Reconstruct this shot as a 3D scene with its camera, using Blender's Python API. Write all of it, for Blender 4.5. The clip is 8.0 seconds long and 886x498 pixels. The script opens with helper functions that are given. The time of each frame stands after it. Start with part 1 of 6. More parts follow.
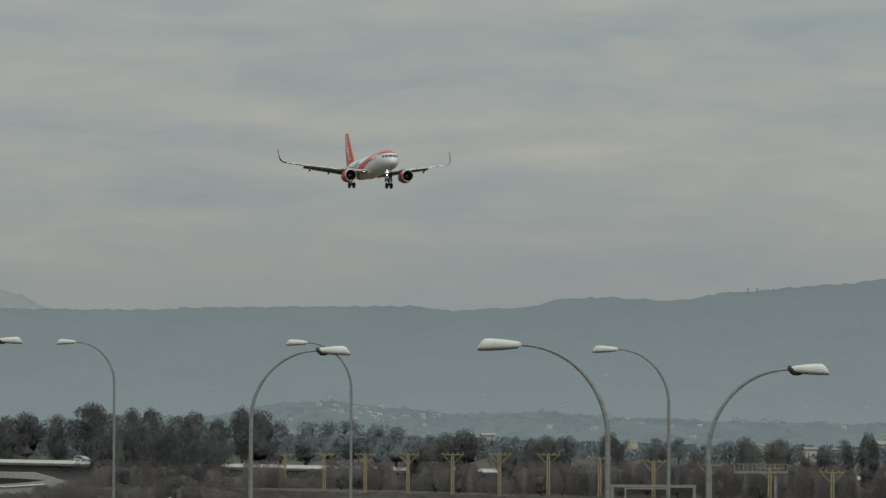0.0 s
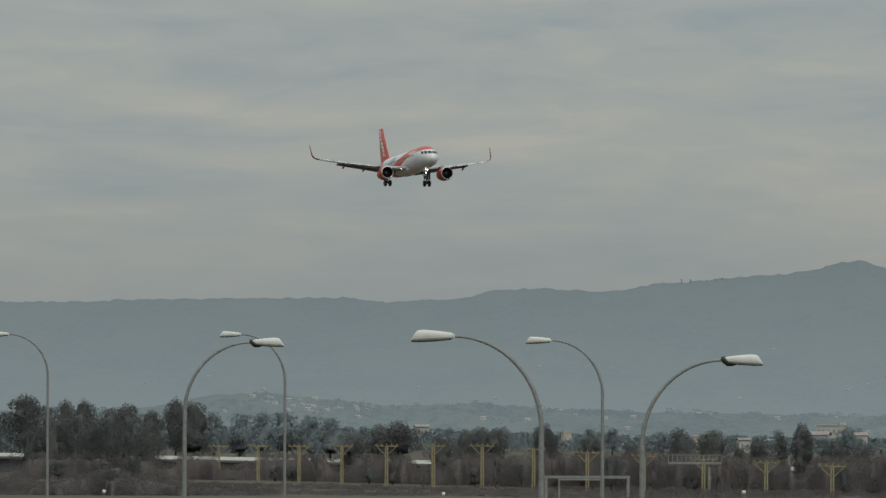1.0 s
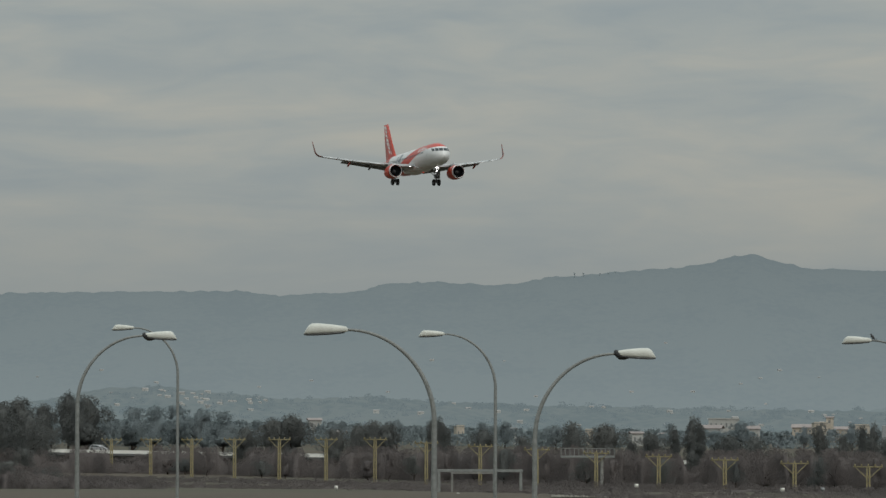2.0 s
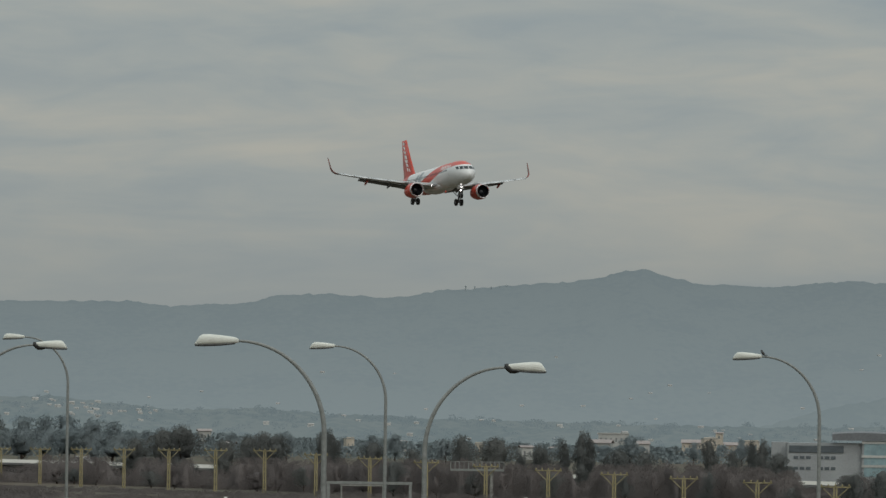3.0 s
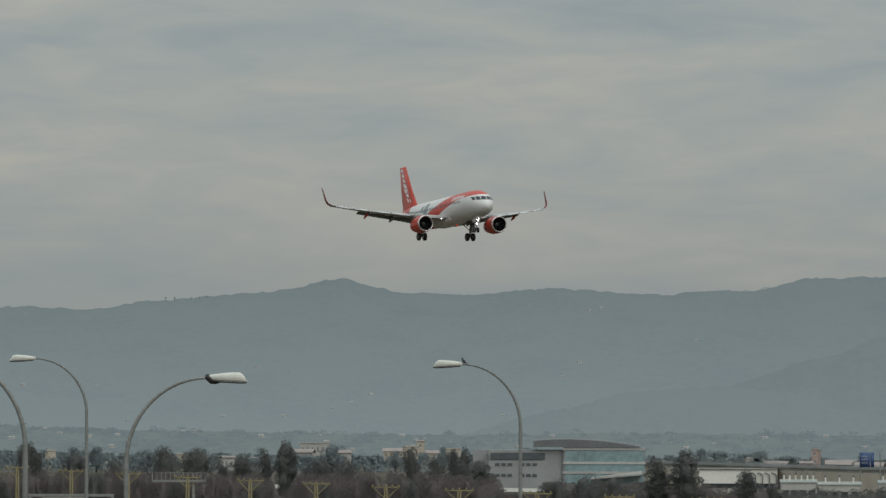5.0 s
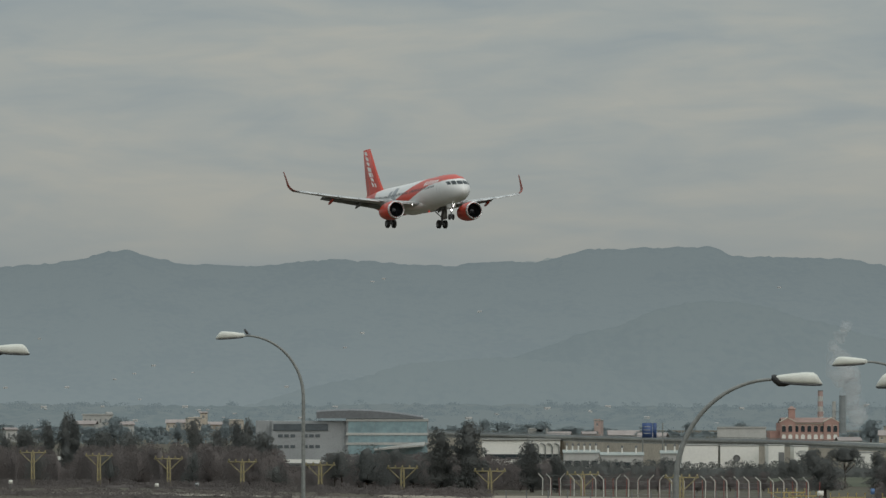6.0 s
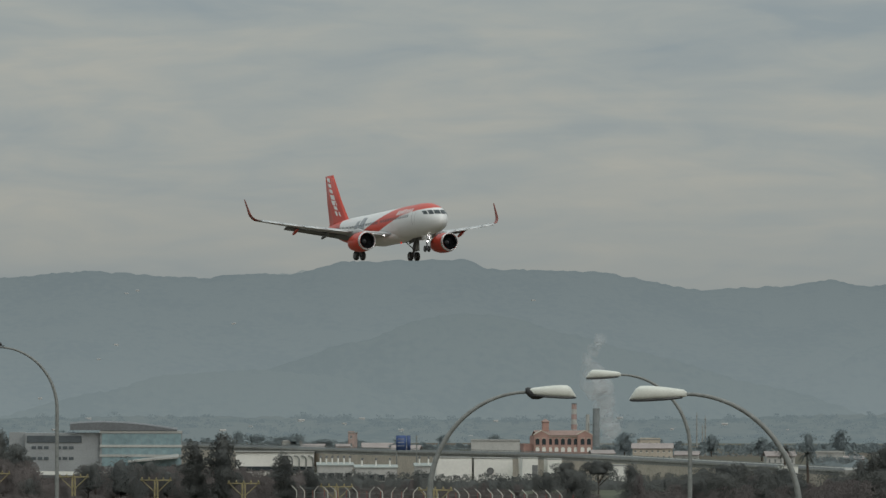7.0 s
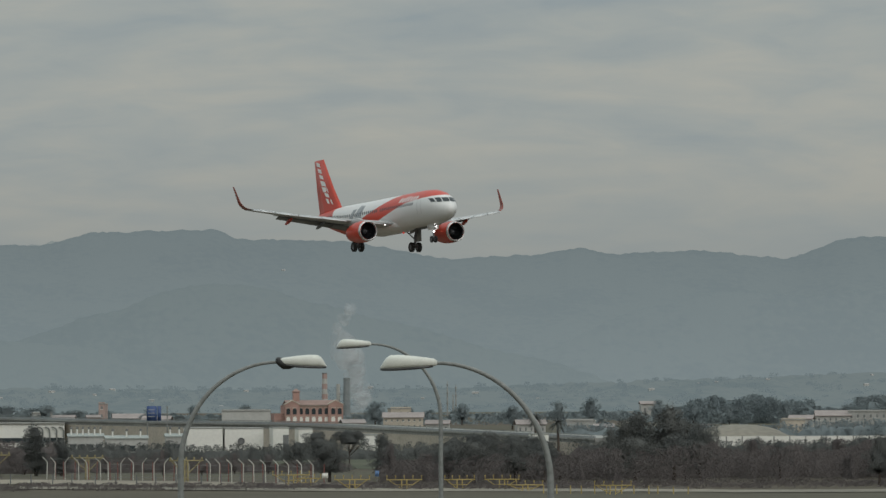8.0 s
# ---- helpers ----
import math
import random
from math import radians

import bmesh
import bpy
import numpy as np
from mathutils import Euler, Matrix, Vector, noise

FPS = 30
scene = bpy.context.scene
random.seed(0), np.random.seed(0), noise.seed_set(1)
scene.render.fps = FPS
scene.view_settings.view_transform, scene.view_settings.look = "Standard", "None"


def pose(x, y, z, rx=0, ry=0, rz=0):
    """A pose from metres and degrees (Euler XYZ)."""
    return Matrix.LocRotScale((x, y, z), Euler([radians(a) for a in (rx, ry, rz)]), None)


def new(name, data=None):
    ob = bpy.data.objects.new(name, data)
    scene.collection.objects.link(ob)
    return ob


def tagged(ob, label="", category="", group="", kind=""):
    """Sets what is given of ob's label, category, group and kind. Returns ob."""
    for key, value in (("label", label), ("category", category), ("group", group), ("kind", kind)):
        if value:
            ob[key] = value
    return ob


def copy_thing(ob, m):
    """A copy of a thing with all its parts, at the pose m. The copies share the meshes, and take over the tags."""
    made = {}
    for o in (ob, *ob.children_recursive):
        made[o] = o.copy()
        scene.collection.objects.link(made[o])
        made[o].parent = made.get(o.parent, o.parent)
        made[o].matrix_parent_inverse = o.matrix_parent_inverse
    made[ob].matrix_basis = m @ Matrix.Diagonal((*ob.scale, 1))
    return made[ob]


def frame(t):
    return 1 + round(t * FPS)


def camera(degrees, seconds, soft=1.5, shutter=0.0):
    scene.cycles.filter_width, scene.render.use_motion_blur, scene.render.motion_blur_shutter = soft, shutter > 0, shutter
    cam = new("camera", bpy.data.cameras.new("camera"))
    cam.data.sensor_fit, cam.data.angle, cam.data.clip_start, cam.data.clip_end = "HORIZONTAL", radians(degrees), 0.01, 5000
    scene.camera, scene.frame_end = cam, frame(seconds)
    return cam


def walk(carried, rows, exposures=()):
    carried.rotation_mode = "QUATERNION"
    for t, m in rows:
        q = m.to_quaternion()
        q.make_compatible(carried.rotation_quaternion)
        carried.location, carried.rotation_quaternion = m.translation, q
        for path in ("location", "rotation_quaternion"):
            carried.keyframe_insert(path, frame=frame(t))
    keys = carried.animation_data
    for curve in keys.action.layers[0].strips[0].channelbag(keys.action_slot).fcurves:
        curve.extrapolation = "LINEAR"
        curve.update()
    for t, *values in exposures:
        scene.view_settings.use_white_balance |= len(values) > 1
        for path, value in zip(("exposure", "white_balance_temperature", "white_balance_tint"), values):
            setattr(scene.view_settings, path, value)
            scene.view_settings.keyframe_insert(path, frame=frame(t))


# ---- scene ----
STEP = 12000.0          # bearings and sight heights are given in 1/12000 radian
EYE_Z = 13.1
EYE = (0.0, 0.0, EYE_Z)

# ---- camera ----
cam = camera(7.4763, 8.0, soft=1.45)
# seconds, turn to the right, tilt upwards, lean, in degrees
PAN = [
    (0.0, 0.000, 1.385, 0.30),
    (0.5, 0.259, 1.398, 0.15),
    (1.0, 0.563, 1.315, 0.17),
    (2.5, 1.944, 1.264, 0.36),
    (3.0, 2.382, 1.376, 0.74),
    (3.1, 2.448, 1.390, 0.84),
    (3.2, 2.527, 1.388, 0.83),
    (3.3, 2.587, 1.391, 0.78),
    (3.4, 2.660, 1.396, 0.87),
    (3.5, 2.730, 1.397, 1.44),
    (3.6, 2.850, 1.433, 0.73),
    (3.7, 2.924, 1.449, 0.49),
    (3.8, 3.046, 1.469, 0.14),
    (3.9, 3.120, 1.467, 0.20),
    (4.0, 3.262, 1.477, 0.18),
    (4.5, 4.031, 1.527, 0.15),
    (4.7, 4.407, 1.534, 0.10),
    (5.8, 6.305, 1.224, 0.06),
    (6.0, 6.757, 1.232, -0.04),
    (6.5, 7.825, 1.339, -0.05),
    (7.0, 8.832, 1.337, 0.08),
    (7.5, 9.853, 1.212, 0.06),
    (8.0, 10.946, 1.077, -0.27),
]
walk(cam, [(t, pose(*EYE, 90 + tilt, 0, -turn) @ pose(0, 0, 0, 0, 0, lean)) for t, turn, tilt, lean in PAN])

# ---- world and light: an overcast afternoon ----
SUN_EL, SUN_AZ = radians(38), radians(215)
world = bpy.data.worlds.new("overcast_sky")
scene.world = world
world.use_nodes = True
wn, wl = world.node_tree.nodes, world.node_tree.links
wn.clear()


def wnode(kind, **values):
    n = wn.new(kind)
    for k, v in values.items():
        n.inputs[k].default_value = v
    return n


sky = wn.new("ShaderNodeTexSky")
sky.sky_type, sky.sun_disc, sky.sun_elevation, sky.sun_rotation = "NISHITA", False, SUN_EL, SUN_AZ
sky.air_density, sky.dust_density = 1.0, 3.0
sky_dim = wn.new("ShaderNodeMix")
sky_dim.data_type, sky_dim.blend_type = "RGBA", "MULTIPLY"
sky_dim.inputs["Factor"].default_value = 1.0
sky_dim.inputs["B"].default_value = (0.08, 0.08, 0.08, 1)
wl.new(sky.outputs[0], sky_dim.inputs["A"])
coord = wn.new("ShaderNodeTexCoord")


def cloud(scale, stretch, detail, shift):
    m = wn.new("ShaderNodeMapping")
    m.inputs["Scale"].default_value = (scale, scale, scale * stretch)
    m.inputs["Location"].default_value = shift
    wl.new(coord.outputs["Generated"], m.inputs["Vector"])
    n = wn.new("ShaderNodeTexNoise")
    n.inputs["Scale"].default_value, n.inputs["Detail"].default_value = 1.0, detail
    n.inputs["Roughness"].default_value, n.inputs["Distortion"].default_value = 0.52, 0.6
    wl.new(m.outputs[0], n.inputs["Vector"])
    return n.outputs["Fac"]


def wmath(op, a, b, clamp=False):
    n = wn.new("ShaderNodeMath")
    n.operation, n.use_clamp = op, clamp
    for i, v in enumerate((a, b)):
        if isinstance(v, (int, float)):
            n.inputs[i].default_value = v
        else:
            wl.new(v, n.inputs[i])
    return n.outputs[0]


broad = cloud(15, 6.0, 5, (3.1, 1.7, 0.4))
fine = cloud(60, 4.0, 6, (0.3, 5.2, 2.0))
mixed = wmath("ADD", wmath("MULTIPLY", broad, 0.66), wmath("MULTIPLY", fine, 0.34))
# the deck is thicker and bluer higher up
sep = wn.new("ShaderNodeSeparateXYZ")
wl.new(coord.outputs["Generated"], sep.inputs[0])
deck = wn.new("ShaderNodeMapRange")
deck.interpolation_type = "SMOOTHSTEP"
for key, value in (("From Min", 0.028), ("From Max", 0.066), ("To Min", -0.035), ("To Max", 0.05)):
    deck.inputs[key].default_value = value
wl.new(sep.outputs["Z"], deck.inputs["Value"])
mixed = wmath("SUBTRACT", mixed, deck.outputs["Result"])
ramp = wn.new("ShaderNodeValToRGB")
wl.new(mixed, ramp.inputs[0])
ramp.color_ramp.elements[0].position, ramp.color_ramp.elements[0].color = 0.33, (0.256, 0.300, 0.318, 1)
ramp.color_ramp.elements[1].position, ramp.color_ramp.elements[1].color = 0.69, (0.392, 0.392, 0.352, 1)
mid = ramp.color_ramp.elements.new(0.5)
mid.color = (0.318, 0.346, 0.338, 1)
# an overcast dome is about three times brighter overhead than near the horizon
up = wmath("MAXIMUM", sep.outputs["Z"], 0.0)
lift = wmath("ADD", wmath("MULTIPLY", up, 1.9), 0.97)
dome = wn.new("ShaderNodeVectorMath")
dome.operation = "SCALE"
wl.new(ramp.outputs[0], dome.inputs[0])
wl.new(lift, dome.inputs["Scale"])
# grey haze low over the land
low = wn.new("ShaderNodeMapRange")
low.interpolation_type = "SMOOTHSTEP"
for key, value in (("From Min", 0.008), ("From Max", 0.040), ("To Min", 0.72), ("To Max", 0.0)):
    low.inputs[key].default_value = value
wl.new(sep.outputs["Z"], low.inputs["Value"])
haze = wn.new("ShaderNodeMix")
haze.data_type = "RGBA"
haze.inputs["B"].default_value = (0.278, 0.302, 0.296, 1)
wl.new(low.outputs["Result"], haze.inputs["Factor"])
wl.new(dome.outputs[0], haze.inputs["A"])
cover = wn.new("ShaderNodeMix")
cover.data_type = "RGBA"
cover.inputs["Factor"].default_value = 0.93
wl.new(sky_dim.outputs["Result"], cover.inputs["A"])
wl.new(haze.outputs["Result"], cover.inputs["B"])
back = wn.new("ShaderNodeBackground")
back.inputs["Strength"].default_value = 1.0
wl.new(cover.outputs["Result"], back.inputs["Color"])
wout = wn.new("ShaderNodeOutputWorld")
wl.new(back.outputs[0], wout.inputs["Surface"])

sun = new("sun", bpy.data.lights.new("sun", "SUN"))
sun.data.energy, sun.data.angle, sun.data.color = 0.9, radians(50), (1.0, 0.95, 0.88)
sun.matrix_world = pose(0, 0, 60, 52, 0, 25)


# ---- helpers ----
def spot(a, d, z=0.0):
    """A place at bearing a (1/12000 rad) and distance d."""
    return Vector((d * math.sin(a / STEP), d * math.cos(a / STEP), z))


def level(h, d):
    """The height of what stands h (1/12000 rad) over the horizon at distance d."""
    return EYE_Z + d * h / STEP


def smooth(x, a, b):
    x = min(1.0, max(0.0, (x - a) / (b - a)))
    return x * x * (3 - 2 * x)


def ground_z(x, y):
    d = math.hypot(x, y)
    return -2.5 * smooth(d, 860, 1260) + 0.25 * noise.noise((x / 60, y / 60, 0)) * smooth(d, 300, 700)


def mesh_of(name, bm):
    me = bpy.data.meshes.new(name)
    bm.to_mesh(me)
    bm.free()
    return me


def part(name, bm, material, parent=None, label="", flat=False):
    """One mesh object from a bmesh, or from a mesh that is already made."""
    me = bm if isinstance(bm, bpy.types.Mesh) else mesh_of(name, bm)
    if material and not me.materials:
        me.materials.append(material)
    if not flat:
        for p in me.polygons:
            p.use_smooth = True
    ob = new(name, me)
    if parent:
        ob.parent = parent
    return tagged(ob, label)


def empty(name, m, label, category, group=""):
    ob = new(name)
    ob.empty_display_size = 0.3
    ob.matrix_world = m
    return tagged(ob, label, category, group)


def add_box(bm, lo, hi, bevel=0.0):
    lo, hi = Vector(lo), Vector(hi)
    r = bmesh.ops.create_cube(bm, size=1, matrix=Matrix.Translation((lo + hi) / 2) @ Matrix.Diagonal((*(hi - lo), 1)))
    if bevel:
        edges = list({e for v in r["verts"] for e in v.link_edges})
        bmesh.ops.bevel(bm, geom=edges, offset=bevel, segments=2, affect="EDGES")
    return bm


def box(lo, hi, bevel=0.0):
    return add_box(bmesh.new(), lo, hi, bevel)


def add_tube(bm, points, radii, sides=10, cap=True):
    """A tube along points, with one radius a point."""
    points = [Vector(p) for p in points]
    rings, side = [], None
    for i, p in enumerate(points):
        way = (points[min(i + 1, len(points) - 1)] - points[max(i - 1, 0)]).normalized()
        if side is None:
            side = way.orthogonal().normalized()
        side = (side - way * side.dot(way)).normalized()
        other = way.cross(side)
        r = radii[i] if hasattr(radii, "__len__") else radii
        rings.append([bm.verts.new(p + r * (math.cos(k * math.tau / sides) * side + math.sin(k * math.tau / sides) * other)) for k in range(sides)])
    for a, b in zip(rings, rings[1:]):
        for k in range(sides):
            bm.faces.new((a[k], a[(k + 1) % sides], b[(k + 1) % sides], b[k]))
    if cap:
        # caps have corners of their own, so that the sides stay smoothly shaded
        bm.faces.new([bm.verts.new(v.co) for v in reversed(rings[0])])
        bm.faces.new([bm.verts.new(v.co) for v in rings[-1]])
    return bm


def tube(points, radii, sides=10, cap=True):
    bm = add_tube(bmesh.new(), points, radii, sides, cap)
    bmesh.ops.recalc_face_normals(bm, faces=bm.faces[:])
    return bm


def add_loft(bm, rings, cap=True):
    made = [[bm.verts.new(p) for p in ring] for ring in rings]
    n = len(made[0])
    for a, b in zip(made, made[1:]):
        for k in range(n):
            bm.faces.new((a[k], a[(k + 1) % n], b[(k + 1) % n], b[k]))
    if cap:
        bm.faces.new(list(reversed(made[0])))
        bm.faces.new(made[-1])
    bmesh.ops.recalc_face_normals(bm, faces=bm.faces[:])
    return bm


def loft(rings, cap=True):
    return add_loft(bmesh.new(), rings, cap)


def lathe(profile, sides=32, m=Matrix()):
    """A body turned about its X axis: pairs of x and radius."""
    return loft([[m @ Vector((x, r * math.cos(k * math.tau / sides), r * math.sin(k * math.tau / sides))) for k in range(sides)] for x, r in profile], False)


# ---- materials ----
def material(name, color, rough=0.6, metal=0.0, vary=0.15, scale=4.0, fine_scale=30.0, bump=0.0, glow=None, random_tint=0.0, second=None):
    """A Principled surface whose colour drifts at two scales."""
    mat = bpy.data.materials.new(name)
    mat.use_nodes = True
    n, l = mat.node_tree.nodes, mat.node_tree.links
    p = n["Principled BSDF"]
    p.inputs["Roughness"].default_value, p.inputs["Metallic"].default_value = rough, metal
    tc = n.new("ShaderNodeTexCoord")
    big, small = n.new("ShaderNodeTexNoise"), n.new("ShaderNodeTexNoise")
    for t, s in ((big, scale), (small, fine_scale)):
        t.inputs["Scale"].default_value, t.inputs["Detail"].default_value = s, 4
        l.new(tc.outputs["Object"], t.inputs["Vector"])
    add = n.new("ShaderNodeMath")
    add.operation = "ADD"
    l.new(big.outputs["Fac"], add.inputs[0])
    l.new(small.outputs["Fac"], add.inputs[1])
    fac = add.outputs[0]
    if random_tint:
        info, mul = n.new("ShaderNodeObjectInfo"), n.new("ShaderNodeMath")
        mul.operation = "MULTIPLY_ADD"
        l.new(info.outputs["Random"], mul.inputs[0])
        mul.inputs[1].default_value = random_tint
        l.new(fac, mul.inputs[2])
        fac = mul.outputs[0]
    mr = n.new("ShaderNodeMapRange")
    mr.inputs["From Min"].default_value, mr.inputs["From Max"].default_value = 0.7, 1.3 + random_tint
    l.new(fac, mr.inputs["Value"])
    mix = n.new("ShaderNodeMix")
    mix.data_type = "RGBA"
    l.new(mr.outputs["Result"], mix.inputs["Factor"])
    lo = tuple(c * (1 - vary) for c in color)
    hi = second or tuple(min(1, c * (1 + vary)) for c in color)
    mix.inputs["A"].default_value, mix.inputs["B"].default_value = (*lo, 1), (*hi, 1)
    l.new(mix.outputs["Result"], p.inputs["Base Color"])
    if bump:
        b = n.new("ShaderNodeBump")
        b.inputs["Strength"].default_value, b.inputs["Distance"].default_value = bump, 0.02
        l.new(small.outputs["Fac"], b.inputs["Height"])
        l.new(b.outputs[0], p.inputs["Normal"])
    if glow:
        p.inputs["Emission Color"].default_value, p.inputs["Emission Strength"].default_value = (*glow[:3], 1), glow[3]
    return mat


M_STEEL = material("galvanised_steel", (0.212, 0.222, 0.212), 0.55, 0.1, 0.2, 1.5, 12)
M_HEAD = material("white_lamp_shell", (0.66, 0.67, 0.61), 0.45, 0, 0.1, 5, 40)
M_LENS = material("dark_lamp_glass", (0.05, 0.05, 0.05), 0.25, 0, 0.3, 5, 40)
M_MOUNT = material("black_mount", (0.03, 0.03, 0.03), 0.6, 0, 0.3, 5, 40)
M_YELLOW = material("faded_yellow_paint", (0.285, 0.245, 0.135), 0.75, 0, 0.3, 0.8, 9)
M_WHITE = material("white_render", (0.74, 0.73, 0.68), 0.8, 0, 0.06, 0.25, 2.0)
M_BEIGE = material("beige_render", (0.46, 0.41, 0.34), 0.85, 0, 0.16, 0.25, 2.0)
M_CONC = material("weathered_concrete", (0.30, 0.30, 0.28), 0.9, 0, 0.22, 0.15, 2.0)
M_DARKCONC = material("dark_concrete", (0.17, 0.172, 0.17), 0.9, 0, 0.25, 0.15, 2.0)
# haze put into the colour: office cladding, roof and glazing lightened
M_GREY = material("grey_cladding", (0.29, 0.305, 0.31), 0.6, 0, 0.12, 0.3, 3.0)
M_ROOFDARK = material("dark_roof_metal", (0.14, 0.148, 0.156), 0.6, 0, 0.2, 0.2, 2.0)
M_GLASS = material("blue_green_glazing", (0.22, 0.31, 0.33), 0.3, 0, 0.2, 0.2, 1.2)
M_DARKWIN = material("dark_window_glass", (0.035, 0.045, 0.05), 0.2, 0, 0.3, 0.5, 5)
# window glass paled: the haze before it is put into the colour
M_HAZEWIN = material("hazed_window_glass", (0.085, 0.10, 0.11), 0.35, 0, 0.25, 0.5, 5)
M_FARWIN = material("haze_paled_glass", (0.17, 0.18, 0.18), 0.5, 0, 0.25, 0.5, 5)
M_BRICK = material("red_brick", (0.36, 0.225, 0.19), 0.85, 0, 0.2, 0.3, 4.0)
M_ROOF = material("clay_roof_tiles", (0.27, 0.19, 0.165), 0.9, 0, 0.22, 0.3, 4.0)
# sign blue dulled, with some of the haze in its colour
M_BLUE = material("blue_sign_paint", (0.05, 0.09, 0.22), 0.5, 0, 0.15, 0.5, 4.0)
M_RED = material("faded_red_paint", (0.23, 0.08, 0.07), 0.7, 0, 0.25, 0.5, 4.0)
M_BARK = material("bark", (0.07, 0.055, 0.045), 0.9, 0, 0.3, 1.0, 8.0)


def leaf_material(name, dark, light, scale, fine_scale):
    """Thin leaves: half of the light they do not swallow comes back, half passes through."""
    mat = material(name, dark, 0.9, 0, 0.0, scale, fine_scale, random_tint=0.5, second=light)
    n, l = mat.node_tree.nodes, mat.node_tree.links
    p, out = n["Principled BSDF"], n["Material Output"]
    p.inputs["Specular IOR Level"].default_value = 0.1
    tr, mix = n.new("ShaderNodeBsdfTranslucent"), n.new("ShaderNodeMixShader")
    mix.inputs[0].default_value = 0.5
    l.new(p.inputs["Base Color"].links[0].from_socket, tr.inputs["Color"])
    l.new(p.outputs[0], mix.inputs[1])
    l.new(tr.outputs[0], mix.inputs[2])
    l.new(mix.outputs[0], out.inputs["Surface"])
    # leaves lie every way: shade them by a mean direction, mostly upwards
    geo, sc, ad, nz = n.new("ShaderNodeNewGeometry"), n.new("ShaderNodeVectorMath"), n.new("ShaderNodeVectorMath"), n.new("ShaderNodeVectorMath")
    sc.operation, ad.operation, nz.operation = "SCALE", "ADD", "NORMALIZE"
    sc.inputs["Scale"].default_value = 0.2
    l.new(geo.outputs["True Normal"], sc.inputs[0])
    l.new(sc.outputs[0], ad.inputs[0])
    ad.inputs[1].default_value = (0.0, -0.45, 0.8)
    l.new(ad.outputs[0], nz.inputs[0])
    l.new(nz.outputs[0], p.inputs["Normal"])
    l.new(nz.outputs[0], tr.inputs["Normal"])
    return mat


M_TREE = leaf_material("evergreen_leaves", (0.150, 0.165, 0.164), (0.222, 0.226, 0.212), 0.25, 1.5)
# far leaves paler and bluer: the air's haze is put into their colour
M_TREE_FAR = leaf_material("haze_tinted_leaves", (0.280, 0.335, 0.355), (0.345, 0.395, 0.408), 0.15, 1.0)
M_SCRUB = leaf_material("dry_winter_scrub", (0.160, 0.148, 0.147), (0.262, 0.232, 0.220), 0.035, 0.5)
M_CARPAINT = material("silver_car_paint", (0.50, 0.51, 0.52), 0.3, 0.4, 0.05, 2, 20)
M_TYRE = material("rubber_and_shade_black", (0.02, 0.02, 0.02), 0.8, 0, 0.3, 4, 40)


def ground_material():
    mat = bpy.data.materials.new("airfield_ground")
    mat.use_nodes = True
    n, l = mat.node_tree.nodes, mat.node_tree.links
    p = n["Principled BSDF"]
    p.inputs["Roughness"].default_value = 0.95
    geo = n.new("ShaderNodeNewGeometry")
    outs = []
    for s in (0.006, 0.05, 0.6):
        t = n.new("ShaderNodeTexNoise")
        t.inputs["Scale"].default_value, t.inputs["Detail"].default_value = s, 5
        l.new(geo.outputs["Position"], t.inputs["Vector"])
        outs.append(t.outputs["Fac"])
    r = n.new("ShaderNodeValToRGB")
    e = r.color_ramp.elements
    e[0].position, e[0].color = 0.38, (0.078, 0.060, 0.040, 1)
    e[1].position, e[1].color = 0.62, (0.070, 0.065, 0.039, 1)
    l.new(outs[0], r.inputs[0])
    m = n.new("ShaderNodeMix")
    m.data_type, m.blend_type = "RGBA", "OVERLAY"
    m.inputs["Factor"].default_value = 0.7
    l.new(r.outputs[0], m.inputs["A"])
    mm = n.new("ShaderNodeMath")
    mm.operation = "MULTIPLY_ADD"
    l.new(outs[1], mm.inputs[0])
    mm.inputs[1].default_value = 0.6
    l.new(outs[2], mm.inputs[2])
    m2 = n.new("ShaderNodeMath")
    m2.operation = "MULTIPLY"
    l.new(mm.outputs[0], m2.inputs[0])
    m2.inputs[1].default_value = 0.62
    l.new(m2.outputs[0], m.inputs["B"])
    l.new(m.outputs["Result"], p.inputs["Base Color"])
    return mat


